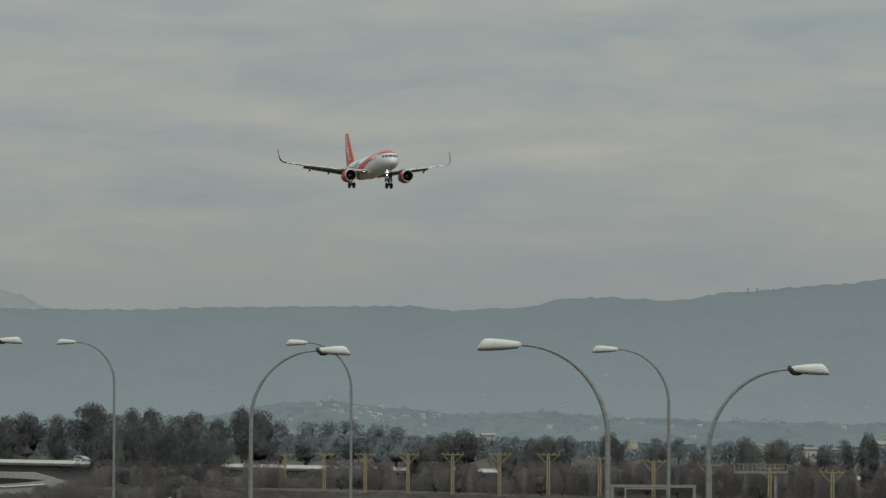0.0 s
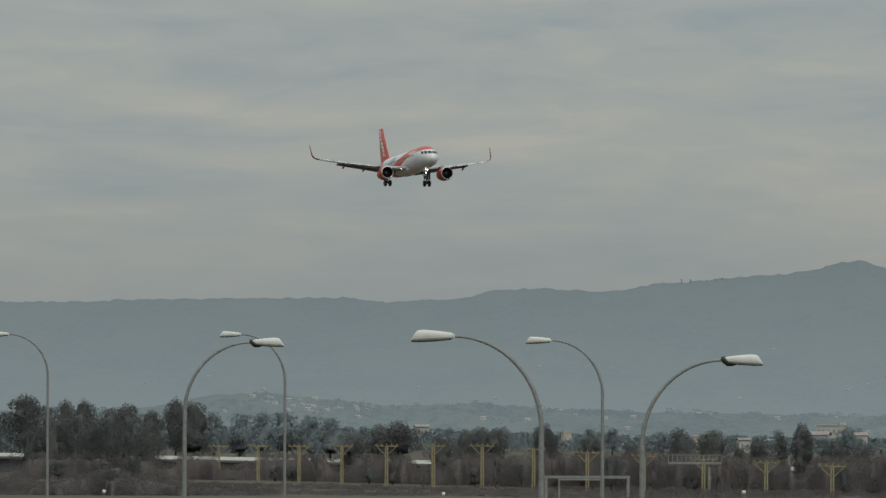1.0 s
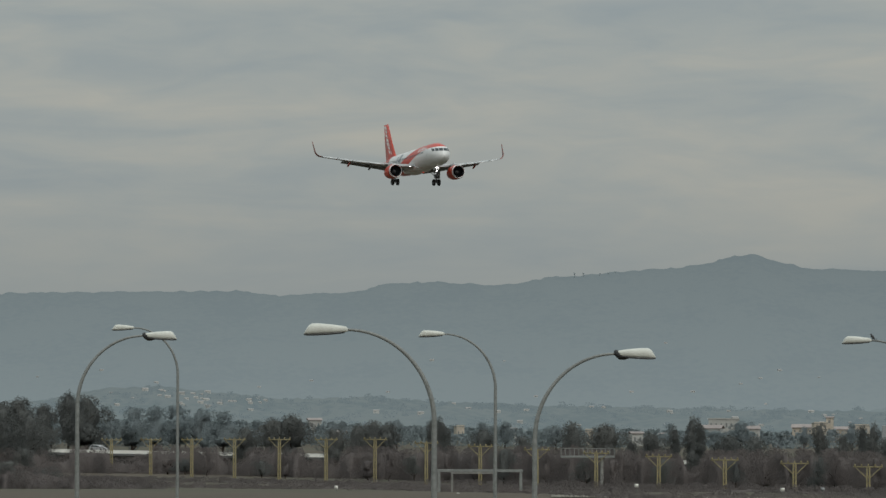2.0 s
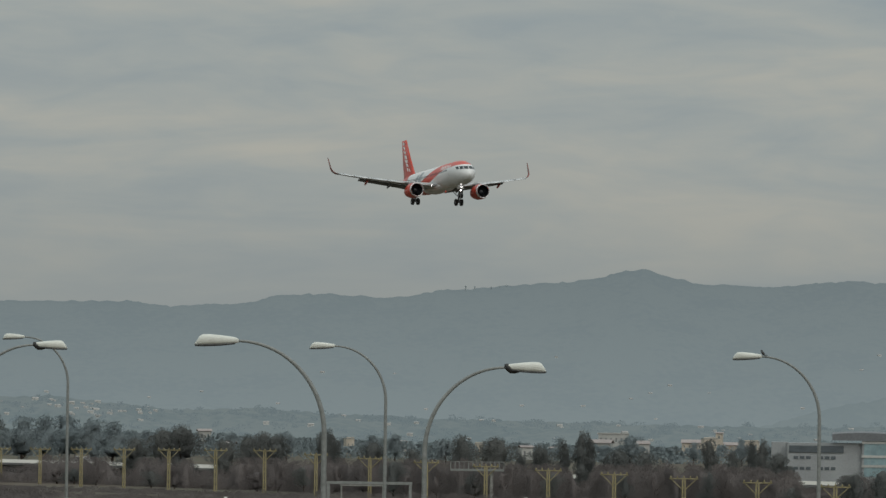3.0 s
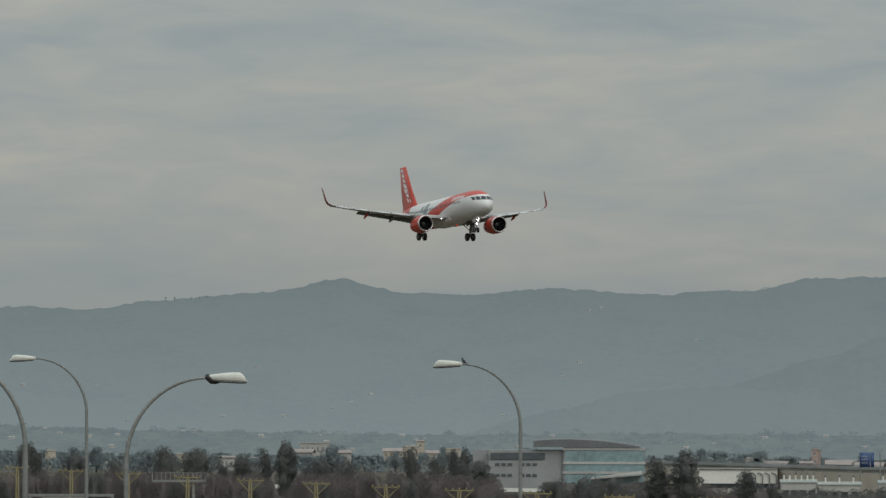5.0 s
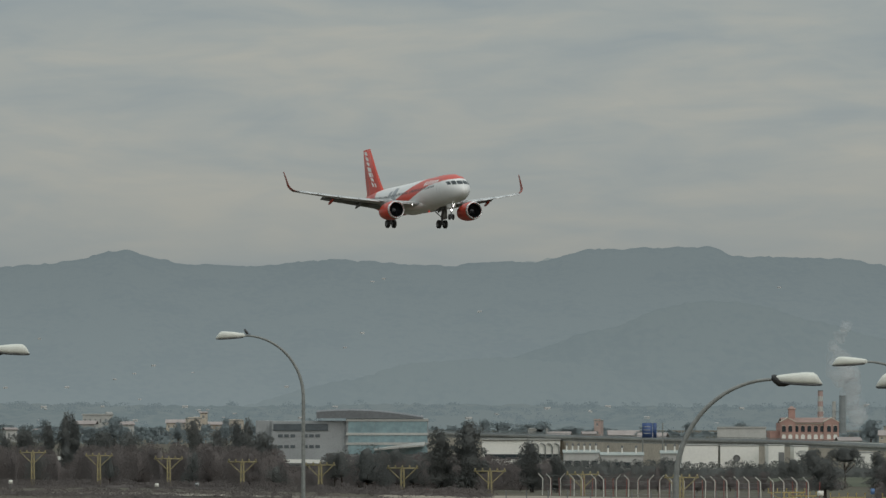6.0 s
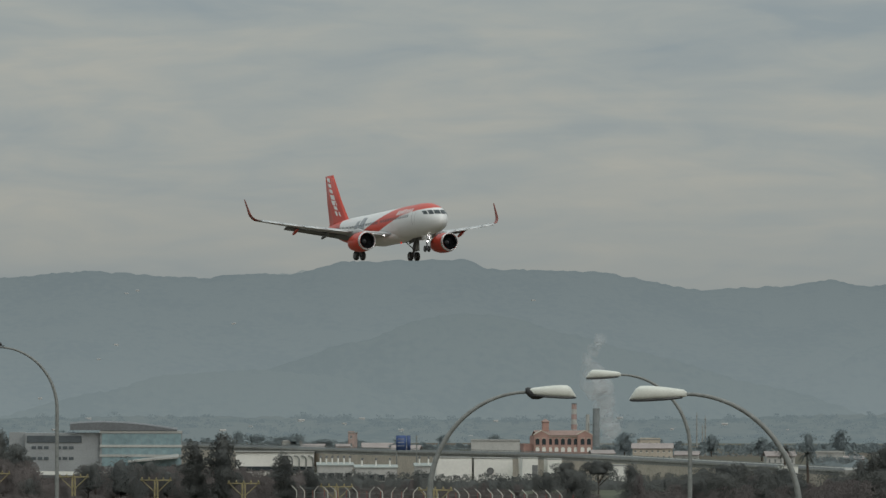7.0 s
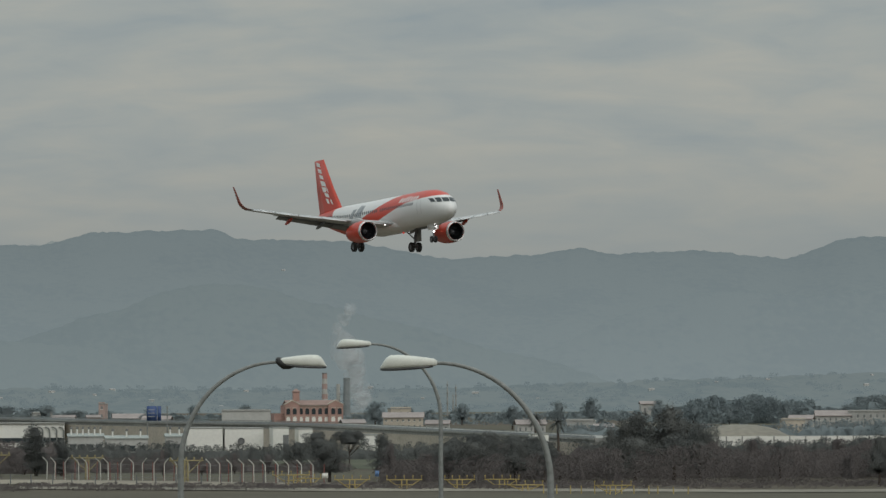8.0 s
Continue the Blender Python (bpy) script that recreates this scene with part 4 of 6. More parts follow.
for i in range(46):
    a = -600 + i * 46 + tree_rng.uniform(-20, 20)
    if a > -570 and min(abs(a - g) for g in (-372, -246, -62, 95, 751, 1170)) > 40:
        plant(("bare", "bushy", "bare")[i % 3], a, WEST_TOPS(a) - tree_rng.uniform(0, 30), tree_rng.uniform(34, 66), BEHIND_MASTS(a) + tree_rng.uniform(-14, 6))
for i in range(30):
    a = 2200 + i * 36 + tree_rng.uniform(-16, 16)
    plant(("bare", "bushy", "bare", "round")[i % 4], a, tree_rng.uniform(-138, -112), tree_rng.uniform(36, 72), tree_rng.uniform(840, 930))
for i in range(9):
    plant("bare", 1500 + i * 62 + tree_rng.uniform(-20, 20), tree_rng.uniform(-142, -124), tree_rng.uniform(30, 52), tree_rng.uniform(915, 960))
for a, h, w in ((3062, -106, 60), (3092, -110, 56), (2345, -114, 80), (2420, -112, 84), (2300, -120, 74), (2470, -120, 60), (2630, -108, 90), (2700, -104, 90), (2745, -116, 64)):
    plant("round", a, h, w, (803 if a > 3000 else 830) + tree_rng.uniform(-4, 4))
for a, h, w in ((2090, -112, 80), (2190, -124, 70)):
    plant("round", a, h, w, 872 + tree_rng.uniform(-20, 20))
for a, h, w in ((-455, -112, 96), (-395, -124, 70), (-520, -126, 80)):
    plant("bushy", a, h, w, 1080 + tree_rng.uniform(-10, 10))
# the patterns themselves are not part of the place
for kinds in TREE_KINDS.values():
    for pattern in kinds:
        for ob in (*pattern.children_recursive, pattern):
            bpy.data.objects.remove(ob)


def build_palm(a, h, d):
    q = spot(a, d)
    q.z = ground_z(q.x, q.y)
    tall = level(h, d) - q.z - 1.2
    palm = empty("palm_tree", pose(*q), "tall palm tree with a round tuft of drooping fronds", "palm tree", "palm trees")
    part("trunk", tube([(0, 0, -0.3), (0.1, 0, tall * 0.5), (0, 0.05, tall)], [0.30, 0.22, 0.20], 10), M_BARK, palm)
    rng = random.Random(int(a))
    bm = bmesh.new()
    for k in range(46):
        t, e = rng.random() * math.tau, rng.uniform(-0.9, 1.3)
        pts = [Vector((0, 0, tall))]
        for j in range(1, 6):
            f = j / 5
            r = 2.0 * f * math.cos(e * 0.7)
            pts.append(Vector((r * math.cos(t), r * math.sin(t), tall + 1.5 * f * math.sin(e) - 0.9 * f * f)))
        side = Vector((-math.sin(t), math.cos(t), 0))
        for j in range(5):
            w0, w1 = 0.24 * (1 - j / 6), 0.24 * (1 - (j + 1) / 6)
            bm.faces.new([bm.verts.new(p) for p in (pts[j] - side * w0, pts[j] + side * w0, pts[j + 1] + side * w1, pts[j + 1] - side * w1)])
    part("frond_tuft", bm, M_TREE, palm)


build_palm(2454, -60, 1180)
build_palm(2494, -69, 1120)


def thicket_body(a0, a1, near, far, tops, seed, rng, step=3.0, rows=6):
    """The dense inside of a thicket: an uneven bank of twigs under its top."""
    verts, faces = [], []
    cols = int((a1 - a0) / step) + 1
    for i in range(cols):
        a = a0 + i * step
        n0, f0 = (near(a), far(a)) if callable(near) else (near, far)
        d0 = n0 + (0.3 + 0.2 * noise.noise((a / 30, seed, 5))) * (f0 - n0)
        q = spot(a, d0)
        z0 = ground_z(q.x, q.y)
        tall = max(0.3, level(tops(a) - 13 + 9 * noise.noise((a / 24, seed, 0)) + 5 * noise.noise((a / 7, seed, 3)), d0) - z0)
        for j in range(rows):
            u = j / (rows - 1)
            q = spot(a + rng.uniform(-1, 1), d0 + 2.2 * u * u + rng.uniform(-0.25, 0.25))
            verts.append((q.x, q.y, z0 - 0.2 + (tall + 0.2) * u))
        q = spot(a, d0 + 5)
        verts.append((q.x, q.y, z0 - 0.2))
    n = rows + 1
    for i in range(cols - 1):
        for j in range(n - 1):
            faces.append((i * n + j, (i + 1) * n + j, (i + 1) * n + j + 1, i * n + j + 1))
    return verts, faces


def build_scrub(name, a0, a1, near, far, tops, mat, label, seed, every=5.0, size=0.15, spread=(0.9, 2.2), slim=0.38, dense=True):
    """Thicket along a stretch of bearings; tops gives its sight height by bearing."""
    rng = np.random.default_rng(seed)
    pts = []
    a = a0
    while a < a1:
        d = rng.uniform(near(a), far(a)) if callable(near) else rng.uniform(near, far)
        q = spot(a, d)
        z0 = ground_z(q.x, q.y)
        tall = max(0.5, level(tops(a) + 9 * noise.noise((a / 24, seed, 0)) - rng.uniform(0, 26) * rng.random(), d) - z0)
        wide = rng.uniform(*spread)
        n = int((28 + 24 * tall) * (wide / 1.4) ** 1.2 * (0.2 / size) ** 1.1)
        u = rng.random(n) ** 0.8
        ring = wide * (1.05 - 0.75 * u) * np.sqrt(rng.random(n))
        t = rng.random(n) * math.tau
        pts.append(np.stack([q.x + ring * np.cos(t), q.y + ring * np.sin(t), z0 + u * tall], 1))
        a += rng.uniform(0.3, 1.7) * every
    me = leaf_mesh(name, np.concatenate(pts), size, rng, slim, 0.9, thicket_body(a0, a1, near, far, tops, seed, rng) if dense else None)
    return tagged(part(name, me, mat), label, "scrub", kind="stuff")


build_scrub("scrub", -900, 1620, BEHIND_MASTS, lambda a: BEHIND_MASTS(a) + 50, WEST_TOPS, M_SCRUB, "thicket of bare brown winter scrub", 3, 1.5)
build_scrub("scrub", -900, 1500, lambda a: BEHIND_MASTS(a) - 120, lambda a: BEHIND_MASTS(a) - 60, knots([(-900, -150), (-300, -140), (300, -142), (900, -150), (1500, -165)]), M_SCRUB, "low brown winter scrub among the masts", 4, 2.2)
build_scrub("scrub", -640, 1500, lambda a: BEHIND_MASTS(a) - 270, lambda a: BEHIND_MASTS(a) - 150, knots([(-640, -166), (0, -162), (600, -168), (1000, -176), (1500, -190)]), M_SCRUB, "low brown winter scrub on the open ground", 16, 2.4)
build_scrub("scrub", -820, -180, 1060, 1110, knots([(-820, -165), (-640, -160), (-600, -136), (-520, -120), (-430, -120), (-330, -134), (-180, -145)]), M_SCRUB, "dark rounded bushes before the trees", 8, 1.8)
build_scrub("scrub", -790, -600, 1130, 1160, knots([(-790, -146), (-735, -140), (-700, -132), (-660, -122), (-600, -118)]), M_SCRUB, "brown scrub before a slip road wall", 23, 1.4)
build_scrub("scrub", 1480, 2120, 930, 1080, knots([(1480, -140), (1600, -132), (1680, -146), (1750, -136), (1830, -150), (1900, -140), (2000, -150), (2120, -140)]), M_SCRUB, "bare brown scrub behind the airfield fence", 5, 2.2)
build_scrub("scrub", 2180, 3250, 806, 985, knots([(2200, -150), (2300, -140), (2500, -138), (2560, -126), (2650, -132), (2750, -118), (2820, -132), (2900, -124), (2980, -134), (3060, -112), (3250, -116)]), M_SCRUB, "dense brown scrub beside the runway end", 6, 0.8)
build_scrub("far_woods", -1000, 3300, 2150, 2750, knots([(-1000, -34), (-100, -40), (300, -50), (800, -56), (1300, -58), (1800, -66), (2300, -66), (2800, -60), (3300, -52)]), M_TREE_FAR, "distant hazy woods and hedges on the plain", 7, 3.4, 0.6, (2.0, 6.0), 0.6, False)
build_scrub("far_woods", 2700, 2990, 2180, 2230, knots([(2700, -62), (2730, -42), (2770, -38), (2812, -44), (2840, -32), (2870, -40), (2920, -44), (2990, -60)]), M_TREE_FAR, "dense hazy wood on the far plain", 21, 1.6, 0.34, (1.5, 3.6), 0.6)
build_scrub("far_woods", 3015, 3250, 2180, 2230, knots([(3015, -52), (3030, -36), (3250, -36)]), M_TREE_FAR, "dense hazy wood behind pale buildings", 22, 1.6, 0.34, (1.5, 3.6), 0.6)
build_scrub("hedge", 1600, 2540, 1230, 1280, knots([(1600, -116), (1830, -114), (1845, -118), (2540, -114)]), M_TREE, "dark green hedges before white sheds", 9, 2.0, 0.2)
build_scrub("hedge", 2530, 3250, 1225, 1260, knots([(2530, -112), (2800, -114), (3250, -110)]), M_TREE, "dark green hedge before a pale wall", 14, 2.0, 0.2)
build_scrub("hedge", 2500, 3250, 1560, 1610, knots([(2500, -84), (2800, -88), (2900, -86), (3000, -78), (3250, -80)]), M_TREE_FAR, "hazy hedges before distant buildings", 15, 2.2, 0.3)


def build_slope_woods():
    """Hazy clumps of trees rooted on the foothills."""
    rng = np.random.default_rng(10)
    pts = []
    for i in range(1500):
        a, v = rng.uniform(-1000, 3300), rng.uniform(0.05, 0.99)
        if noise.noise((a / 60, v * 3, 0)) < -0.12:
            continue
        d = 2950 + 300 * v
        q = spot(a, d, mountain_z(FOOT, a, v, d, 4))
        w, tall, n = rng.uniform(1.5, 6.0), rng.uniform(1.0, 3.0), 55
        u = rng.random(n)
        ring, t = w * np.sqrt(rng.random(n)) * (1 - 0.5 * u), rng.random(n) * math.tau
        pts.append(np.stack([q.x + ring * np.cos(t), q.y + ring * np.sin(t), q.z - 0.3 + u * tall], 1))
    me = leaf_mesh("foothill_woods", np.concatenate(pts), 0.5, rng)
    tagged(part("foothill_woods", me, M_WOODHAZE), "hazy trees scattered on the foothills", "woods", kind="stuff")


build_slope_woods()


# ---- buildings ----
M_SHED = material("pale_sheet_roof", (0.33, 0.36, 0.34), 0.6, 0, 0.15, 0.3, 2.0)
# far brick, tiles and render lose contrast: haze is put into their colour
M_FARBRICK = material("haze_greyed_brick", (0.38, 0.29, 0.26), 0.9, 0, 0.2, 0.3, 2.0)
M_FARTILE = material("haze_greyed_tiles", (0.30, 0.262, 0.248), 0.9, 0, 0.25, 0.3, 2.0, random_tint=0.4)
M_FARWALL = material("haze_dulled_render", (0.40, 0.40, 0.38), 0.9, 0, 0.25, 0.3, 2.0, random_tint=0.6)
def face_pose(a0, a1, d, turn=0.0):
    q = spot((a0 + a1) / 2, d)
    return pose(q.x, q.y, ground_z(q.x, q.y), 0, 0, -math.degrees((a0 + a1) / 2 / STEP) + turn)


def size_of(a0, a1, h, d):
    q = spot((a0 + a1) / 2, d)
    return (a1 - a0) / STEP * d, level(h, d) - ground_z(q.x, q.y)


def gable(w, deep, z, rise, over=0.4):
    """A gable roof with its ridge along X."""
    w, deep = w / 2 + over, deep / 2 + over
    t = 0.18
    prof = ((-deep, z), (0, z + rise), (deep, z), (deep, z + t), (0, z + rise + t), (-deep, z + t))
    return loft([[(x, y, zz) for y, zz in prof] for x in (-w, w)])


def build_house(name, a0, a1, h, d, wall, roof, label, category, floors=2, bays=4, pitched=True, deep=10.0, turn=0.0, group=""):
    w, tall = size_of(a0, a1, h, d)
    rise = 0.16 * min(w, deep) if pitched else 0
    top = max(2.0, tall - rise)
    ob = empty(name, face_pose(a0, a1, d, turn), label, category, group)
    part("wall", box((-w / 2, -deep / 2, -1), (w / 2, deep / 2, top), 0.04), wall, ob, flat=True)
    if pitched:
        part("roof", gable(w, deep, top, rise), roof, ob, flat=True)
    else:
        r = part("roof", box((-w / 2 - 0.15, -deep / 2 - 0.15, top), (w / 2 + 0.15, deep / 2 + 0.15, top + 0.3), 0.03), roof, ob, flat=True)
        part("parapet", box((-w / 2, -deep / 2 + 0.2, top + 0.3), (w / 2, -deep / 2 + 0.5, top + 0.6)), wall, r, flat=True)
    step = top / floors
    for f in range(floors):
        for b in range(bays):
            x = -w / 2 + (b + 0.5) * w / bays
            ww, wh = min(1.0, 0.3 * w / bays), 0.36 * step
            z = f * step + 0.36 * step
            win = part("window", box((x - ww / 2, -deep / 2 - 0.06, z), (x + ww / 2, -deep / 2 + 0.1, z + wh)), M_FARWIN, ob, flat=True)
            part("sill", box((x - ww / 2 - 0.1, -deep / 2 - 0.14, z - 0.1), (x + ww / 2 + 0.1, -deep / 2 - 0.01, z)), M_WHITE, win, flat=True)
    return ob


def build_office():
    d = 1480
    a0, a1, a2 = 1088, 1244, 1388
    ob = empty("office_building", face_pose(a0, a2, d, 0), "modern grey office block with banded blue-green glazing", "office")
    k = d / STEP
    x0, x1, x2 = (a0 - a2) / 2 * k, (a1 - (a0 + a2) / 2) * k, (a2 - a0) / 2 * k
    g = ground_z(*ob.matrix_world.translation[:2])

    def z(h):
        return level(h, d) - g
    part("grey_wing", box((x0 + 3.0, -6, -1), (x1, 9, z(-46)), 0.05), M_GREY, ob, flat=True)
    part("side_wing", box((x0 - 0.5, -3, -1), (x0 + 3.0, 9, z(-45)), 0.05), M_GREY, ob, flat=True)
    # a dark slab on the wall stands in for the terrace's shade
    part("shaded_terrace", box((x0 + 3.4, -6.25, z(-63)), (x1 - 4.0, -6.003, z(-51)), 0.02), M_HAZEWIN, ob, "dark band painted for the terrace shade", flat=True)
    for h in (-72, -91):
        for i in range(7):
            xx = x0 + 4.4 + i * 1.35
            if i in (3,):
                continue
            part("window", box((xx, -6.1, z(h) - 0.32), (xx + 1.0, -5.9, z(h) + 0.32)), M_HAZEWIN, ob, flat=True)
    # the glazed block: floors of glass between pale bands
    part("glazed_core", box((x1, -7.0, -1), (x2, 9, z(-42)), 0.03), M_GREY, ob, flat=True)
    for lo, hi in ((-67, -47), (-84, -71), (-104, -88)):
        n = 12
        for i in range(n):
            xa = x1 + 0.4 + (x2 - x1 - 0.6) * i / n
            xb = x1 + 0.4 + (x2 - x1 - 0.6) * (i + 1) / n
            part("glass_pane", box((xa + 0.02, -7.2, z(lo)), (xb - 0.02, -7.0, z(hi))), M_GLASS, ob, flat=True)
    for hh in (-44.5, -69, -86):
        part("pale_band", box((x1 - 0.1, -7.35, z(hh) - 0.27), (x2 + 0.1, -6.98, z(hh) + 0.27), 0.03), M_FARWALL, ob, flat=True)
    # bowed roof
    rings = []
    for i in range(13):
        f = i / 12
        x = x1 - 6.5 + (x2 - x1 + 5.5) * f
        top = z(-40) + 1.75 * math.sin(math.pi * (0.30 + 0.66 * f)) ** 1.0
        rings.append([(x, -7.6, z(-42) + 0.1), (x, -7.6, top - 0.2), (x, 0, top + 0.15), (x, 9.4, top - 0.3), (x, 9.4, z(-42) + 0.1)])
    roof = part("bowed_roof", loft(rings), M_ROOFDARK, ob, "dark bowed metal roof", flat=True)
    for i in range(3):
        xx = x1 - 3 + i * 5.0
        part("skylight", box((xx, -5, z(-34)), (xx + 1.4, -3, z(-30.5))), M_WHITE, roof, flat=True)
    # canopy
    part("canopy", loft([[(x1 + 6 + 11 * f, -9.0 - 2 * f, z(-98 + 8 * f)), (x1 + 6 + 11 * f, -7, z(-98 + 8 * f)), (x1 + 6 + 11 * f, -7, z(-94 + 12 * f)), (x1 + 6 + 11 * f, -9.0 - 2 * f, z(-95 + 8 * f))] for f in (0, 0.5, 1)]), M_FARWALL, ob, flat=True)


build_office()


def build_red_hall():
    d = 2150
    a0, a1 = 2007, 2110
    w, eave = size_of(a0, a1, -50, d)
    ob = empty("brick_hall", face_pose(a0, a1, d, 8), "old red brick factory hall with arched windows and a small tower", "factory")
    k = d / STEP
    part("wall", box((-w / 2, -5, -1), (w / 2, 5, eave), 0.04), M_BRICK, ob, flat=True)
    part("roof", gable(w - 2, 10, eave, 1.5), M_ROOF, ob, "weathered tiled roof", flat=True)
    for cx in (-w / 2 + 2.3, w / 2 - 2.3):
        bay = part("gabled_bay", loft([[(cx + x, y, z) for x, z in ((-2.4, -1), (2.4, -1), (2.4, eave + 0.2), (0, eave + 1.5), (-2.4, eave + 0.2))] for y in (-5.7, -4.0)]), M_BRICK, ob, flat=True)
        part("coping", loft([[(cx + x, y, z) for x, z in ((-2.6, eave + 0.1), (0, eave + 1.5), (2.6, eave + 0.1), (2.6, eave + 0.4), (0, eave + 1.8), (-2.6, eave + 0.4))] for y in (-5.8, -4.0)]), M_BEIGE, bay, flat=True)
    n = 9
    for i in range(n):
        x = -w / 2 + (i + 0.5) * w / n
        yy = -5.7 if i in (0, 1, n - 2, n - 1) else -5.0
        for z0, hh, mat, nm in ((eave * 0.58, eave * 0.29, M_DARKWIN, "arched_window"), (eave * 0.24, eave * 0.22, M_WHITE, "ground_window")):
            ww = 0.62
            pts = [(-ww, 0), (ww, 0), (ww, hh * 0.7)] + [(ww * math.cos(t * math.pi / 6), hh * 0.7 + hh * 0.3 * math.sin(t * math.pi / 6)) for t in range(1, 6)] + [(-ww, hh * 0.7)]
            win = part(nm, loft([[(x + px, y, z0 + pz) for px, pz in pts] for y in (yy - 0.06, yy + 0.1)]), mat, ob, flat=True)
            part("lintel", box((x - ww - 0.12, yy - 0.12, z0 + hh + 0.02), (x + ww + 0.12, yy - 0.01, z0 + hh + 0.22)), M_BEIGE, win, flat=True)
    part("cornice", box((-w / 2 - 0.2, -5.25, eave - 0.3), (w / 2 + 0.2, -5.0, eave), 0.04), M_BEIGE, ob, flat=True)
    tx = (2031 - (a0 + a1) / 2) * k
    tt = eave + 27 * k
    tw = part("tower", box((tx - 1.0, -1, eave), (tx + 1.0, 1, tt - 0.6), 0.04), M_BRICK, ob, flat=True)
    part("tower_cap", loft([[(tx + s * sx, s * sy, z) for sx, sy in ((-1, -1), (1, -1), (1, 1), (-1, 1))] for s, z in ((1.25, tt - 0.6), (1.25, tt - 0.4), (0.15, tt + 0.5))]), M_ROOF, tw, flat=True)
    part("side_shed", box((-w / 2 - 3.2, -4, -1), (-w / 2, 4, eave * 0.62), 0.04), M_BRICK, ob, flat=True)


build_red_hall()

TOWN = (
    (766, 802, -46, 2300, "w", 1, 4), (778, 832, -36, 2330, "w", 2, 6), (832, 866, -47, 2290, "w", 1, 4), (926, 962, -44, 2500, "b", 2, 4), (962, 986, -42, 2480, "b", 2, 3),
    (986, 998, -30, 2490, "b", 3, 1), (1000, 1030, -48, 2500, "b", 1, 4), (1030, 1062, -46, 2470, "b", 2, 4), (70, 92, -36, 2400, "w", 2, 2), (118, 136, -58, 2200, "w", 1, 2),
    (1566, 1600, -62, 2100, "w", 1, 3), (1602, 1640, -66, 2050, "b", 1, 4), (1662, 1684, -66, 2080, "r", 1, 3), (1685, 1696, -46, 2120, "r", 3, 1), (1708, 1762, -64, 2100, "w", 1, 5), (1762, 1810, -68, 2000, "w", 1, 4),
    (1900, 1986, -60, 1960, "w", 1, 0), (2112, 2150, -76, 1900, "b", 1, 4), (2186, 2256, -64, 2000, "b", 2, 7), (2196, 2232, -57, 2030, "b", 2, 3), (2262, 2302, -78, 1880, "w", 1, 4),
    (2420, 2470, -78, 1800, "w", 1, 5), (2510, 2560, -80, 1780, "w", 1, 5), (2640, 2668, -46, 2500, "w", 1, 2), (2740, 2762, -88, 1700, "b", 1, 3), (2888, 2930, -80, 1800, "b", 1, 4),
    (2905, 2945, -72, 1830, "w", 1, 3), (2950, 3010, -64, 1900, "w", 2, 6), (3010, 3090, -66, 1900, "w", 2, 7), (2560, 2592, -86, 1650, "w", 1, 3), (420, 436, -52, 2300, "w", 1, 2),
    (560, 574, -56, 2300, "b", 1, 2), (640, 660, -58, 2250, "w", 1, 2), (690, 706, -60, 2250, "w", 1, 2), (330, 344, -50, 2350, "b", 1, 2), (1396, 1412, -72, 1700, "w", 2, 2), (1415, 1430, -80, 1700, "w", 1, 2))
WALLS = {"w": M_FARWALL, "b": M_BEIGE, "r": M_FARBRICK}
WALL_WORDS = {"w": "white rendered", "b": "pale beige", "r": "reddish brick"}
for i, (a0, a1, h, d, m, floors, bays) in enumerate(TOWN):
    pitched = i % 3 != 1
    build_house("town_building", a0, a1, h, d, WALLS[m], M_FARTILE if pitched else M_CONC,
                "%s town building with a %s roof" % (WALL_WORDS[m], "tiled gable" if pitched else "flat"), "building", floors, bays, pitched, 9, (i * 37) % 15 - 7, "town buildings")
for a0, a1, h, d, label in ((1835, 1898, -88, 1335, "white flat-roofed warehouse"), (1902, 1970, -89, 1335, "white flat-roofed warehouse"), (1987, 2015, -88, 1325, "narrow white shed"),
                            (2032, 2057, -90, 1325, "narrow white shed"), (2147, 2172, -101, 1270, "small white shed beside trees"), (2446, 2474, -101, 1180, "small white shed beside trees")):
    w, tall = size_of(a0, a1, h, d)
    ob = empty("warehouse", face_pose(a0, a1, d, 3), label + " beside the viaduct", "warehouse", "warehouses")
    part("wall", box((-w / 2, -7, -1), (w / 2, 7, tall - 0.2), 0.04), M_WHITE, ob, flat=True)
    part("roof_edge", box((-w / 2 - 0.1, -7.1, tall - 0.2), (w / 2 + 0.1, 7.1, tall), 0.03), M_CONC, ob, flat=True)
    for i in range(max(1, int(w / 3.2))):
        x = -w / 2 + (i + 0.5) * w / max(1, int(w / 3.2))
        part("wall_panel", box((x - 1.35, -7.05, 0.1), (x + 1.35, -6.98, tall - 0.6), 0.01), M_WHITE, ob, flat=True)
    if a0 == 1902:
        part("round_vent", lathe([(0.0, 0.02), (0.0, 0.62), (0.12, 0.70), (0.2, 0.66)], 20, pose(-0.6, -7.25, tall * 0.55, 0, 0, -90)), M_DARKCONC, ob, "round dark wall vent", flat=True)
    if a0 == 1987:
        part("door", box((0.4, -7.1, 0), (1.5, -6.97, tall * 0.75)), M_DARKCONC, ob, flat=True)


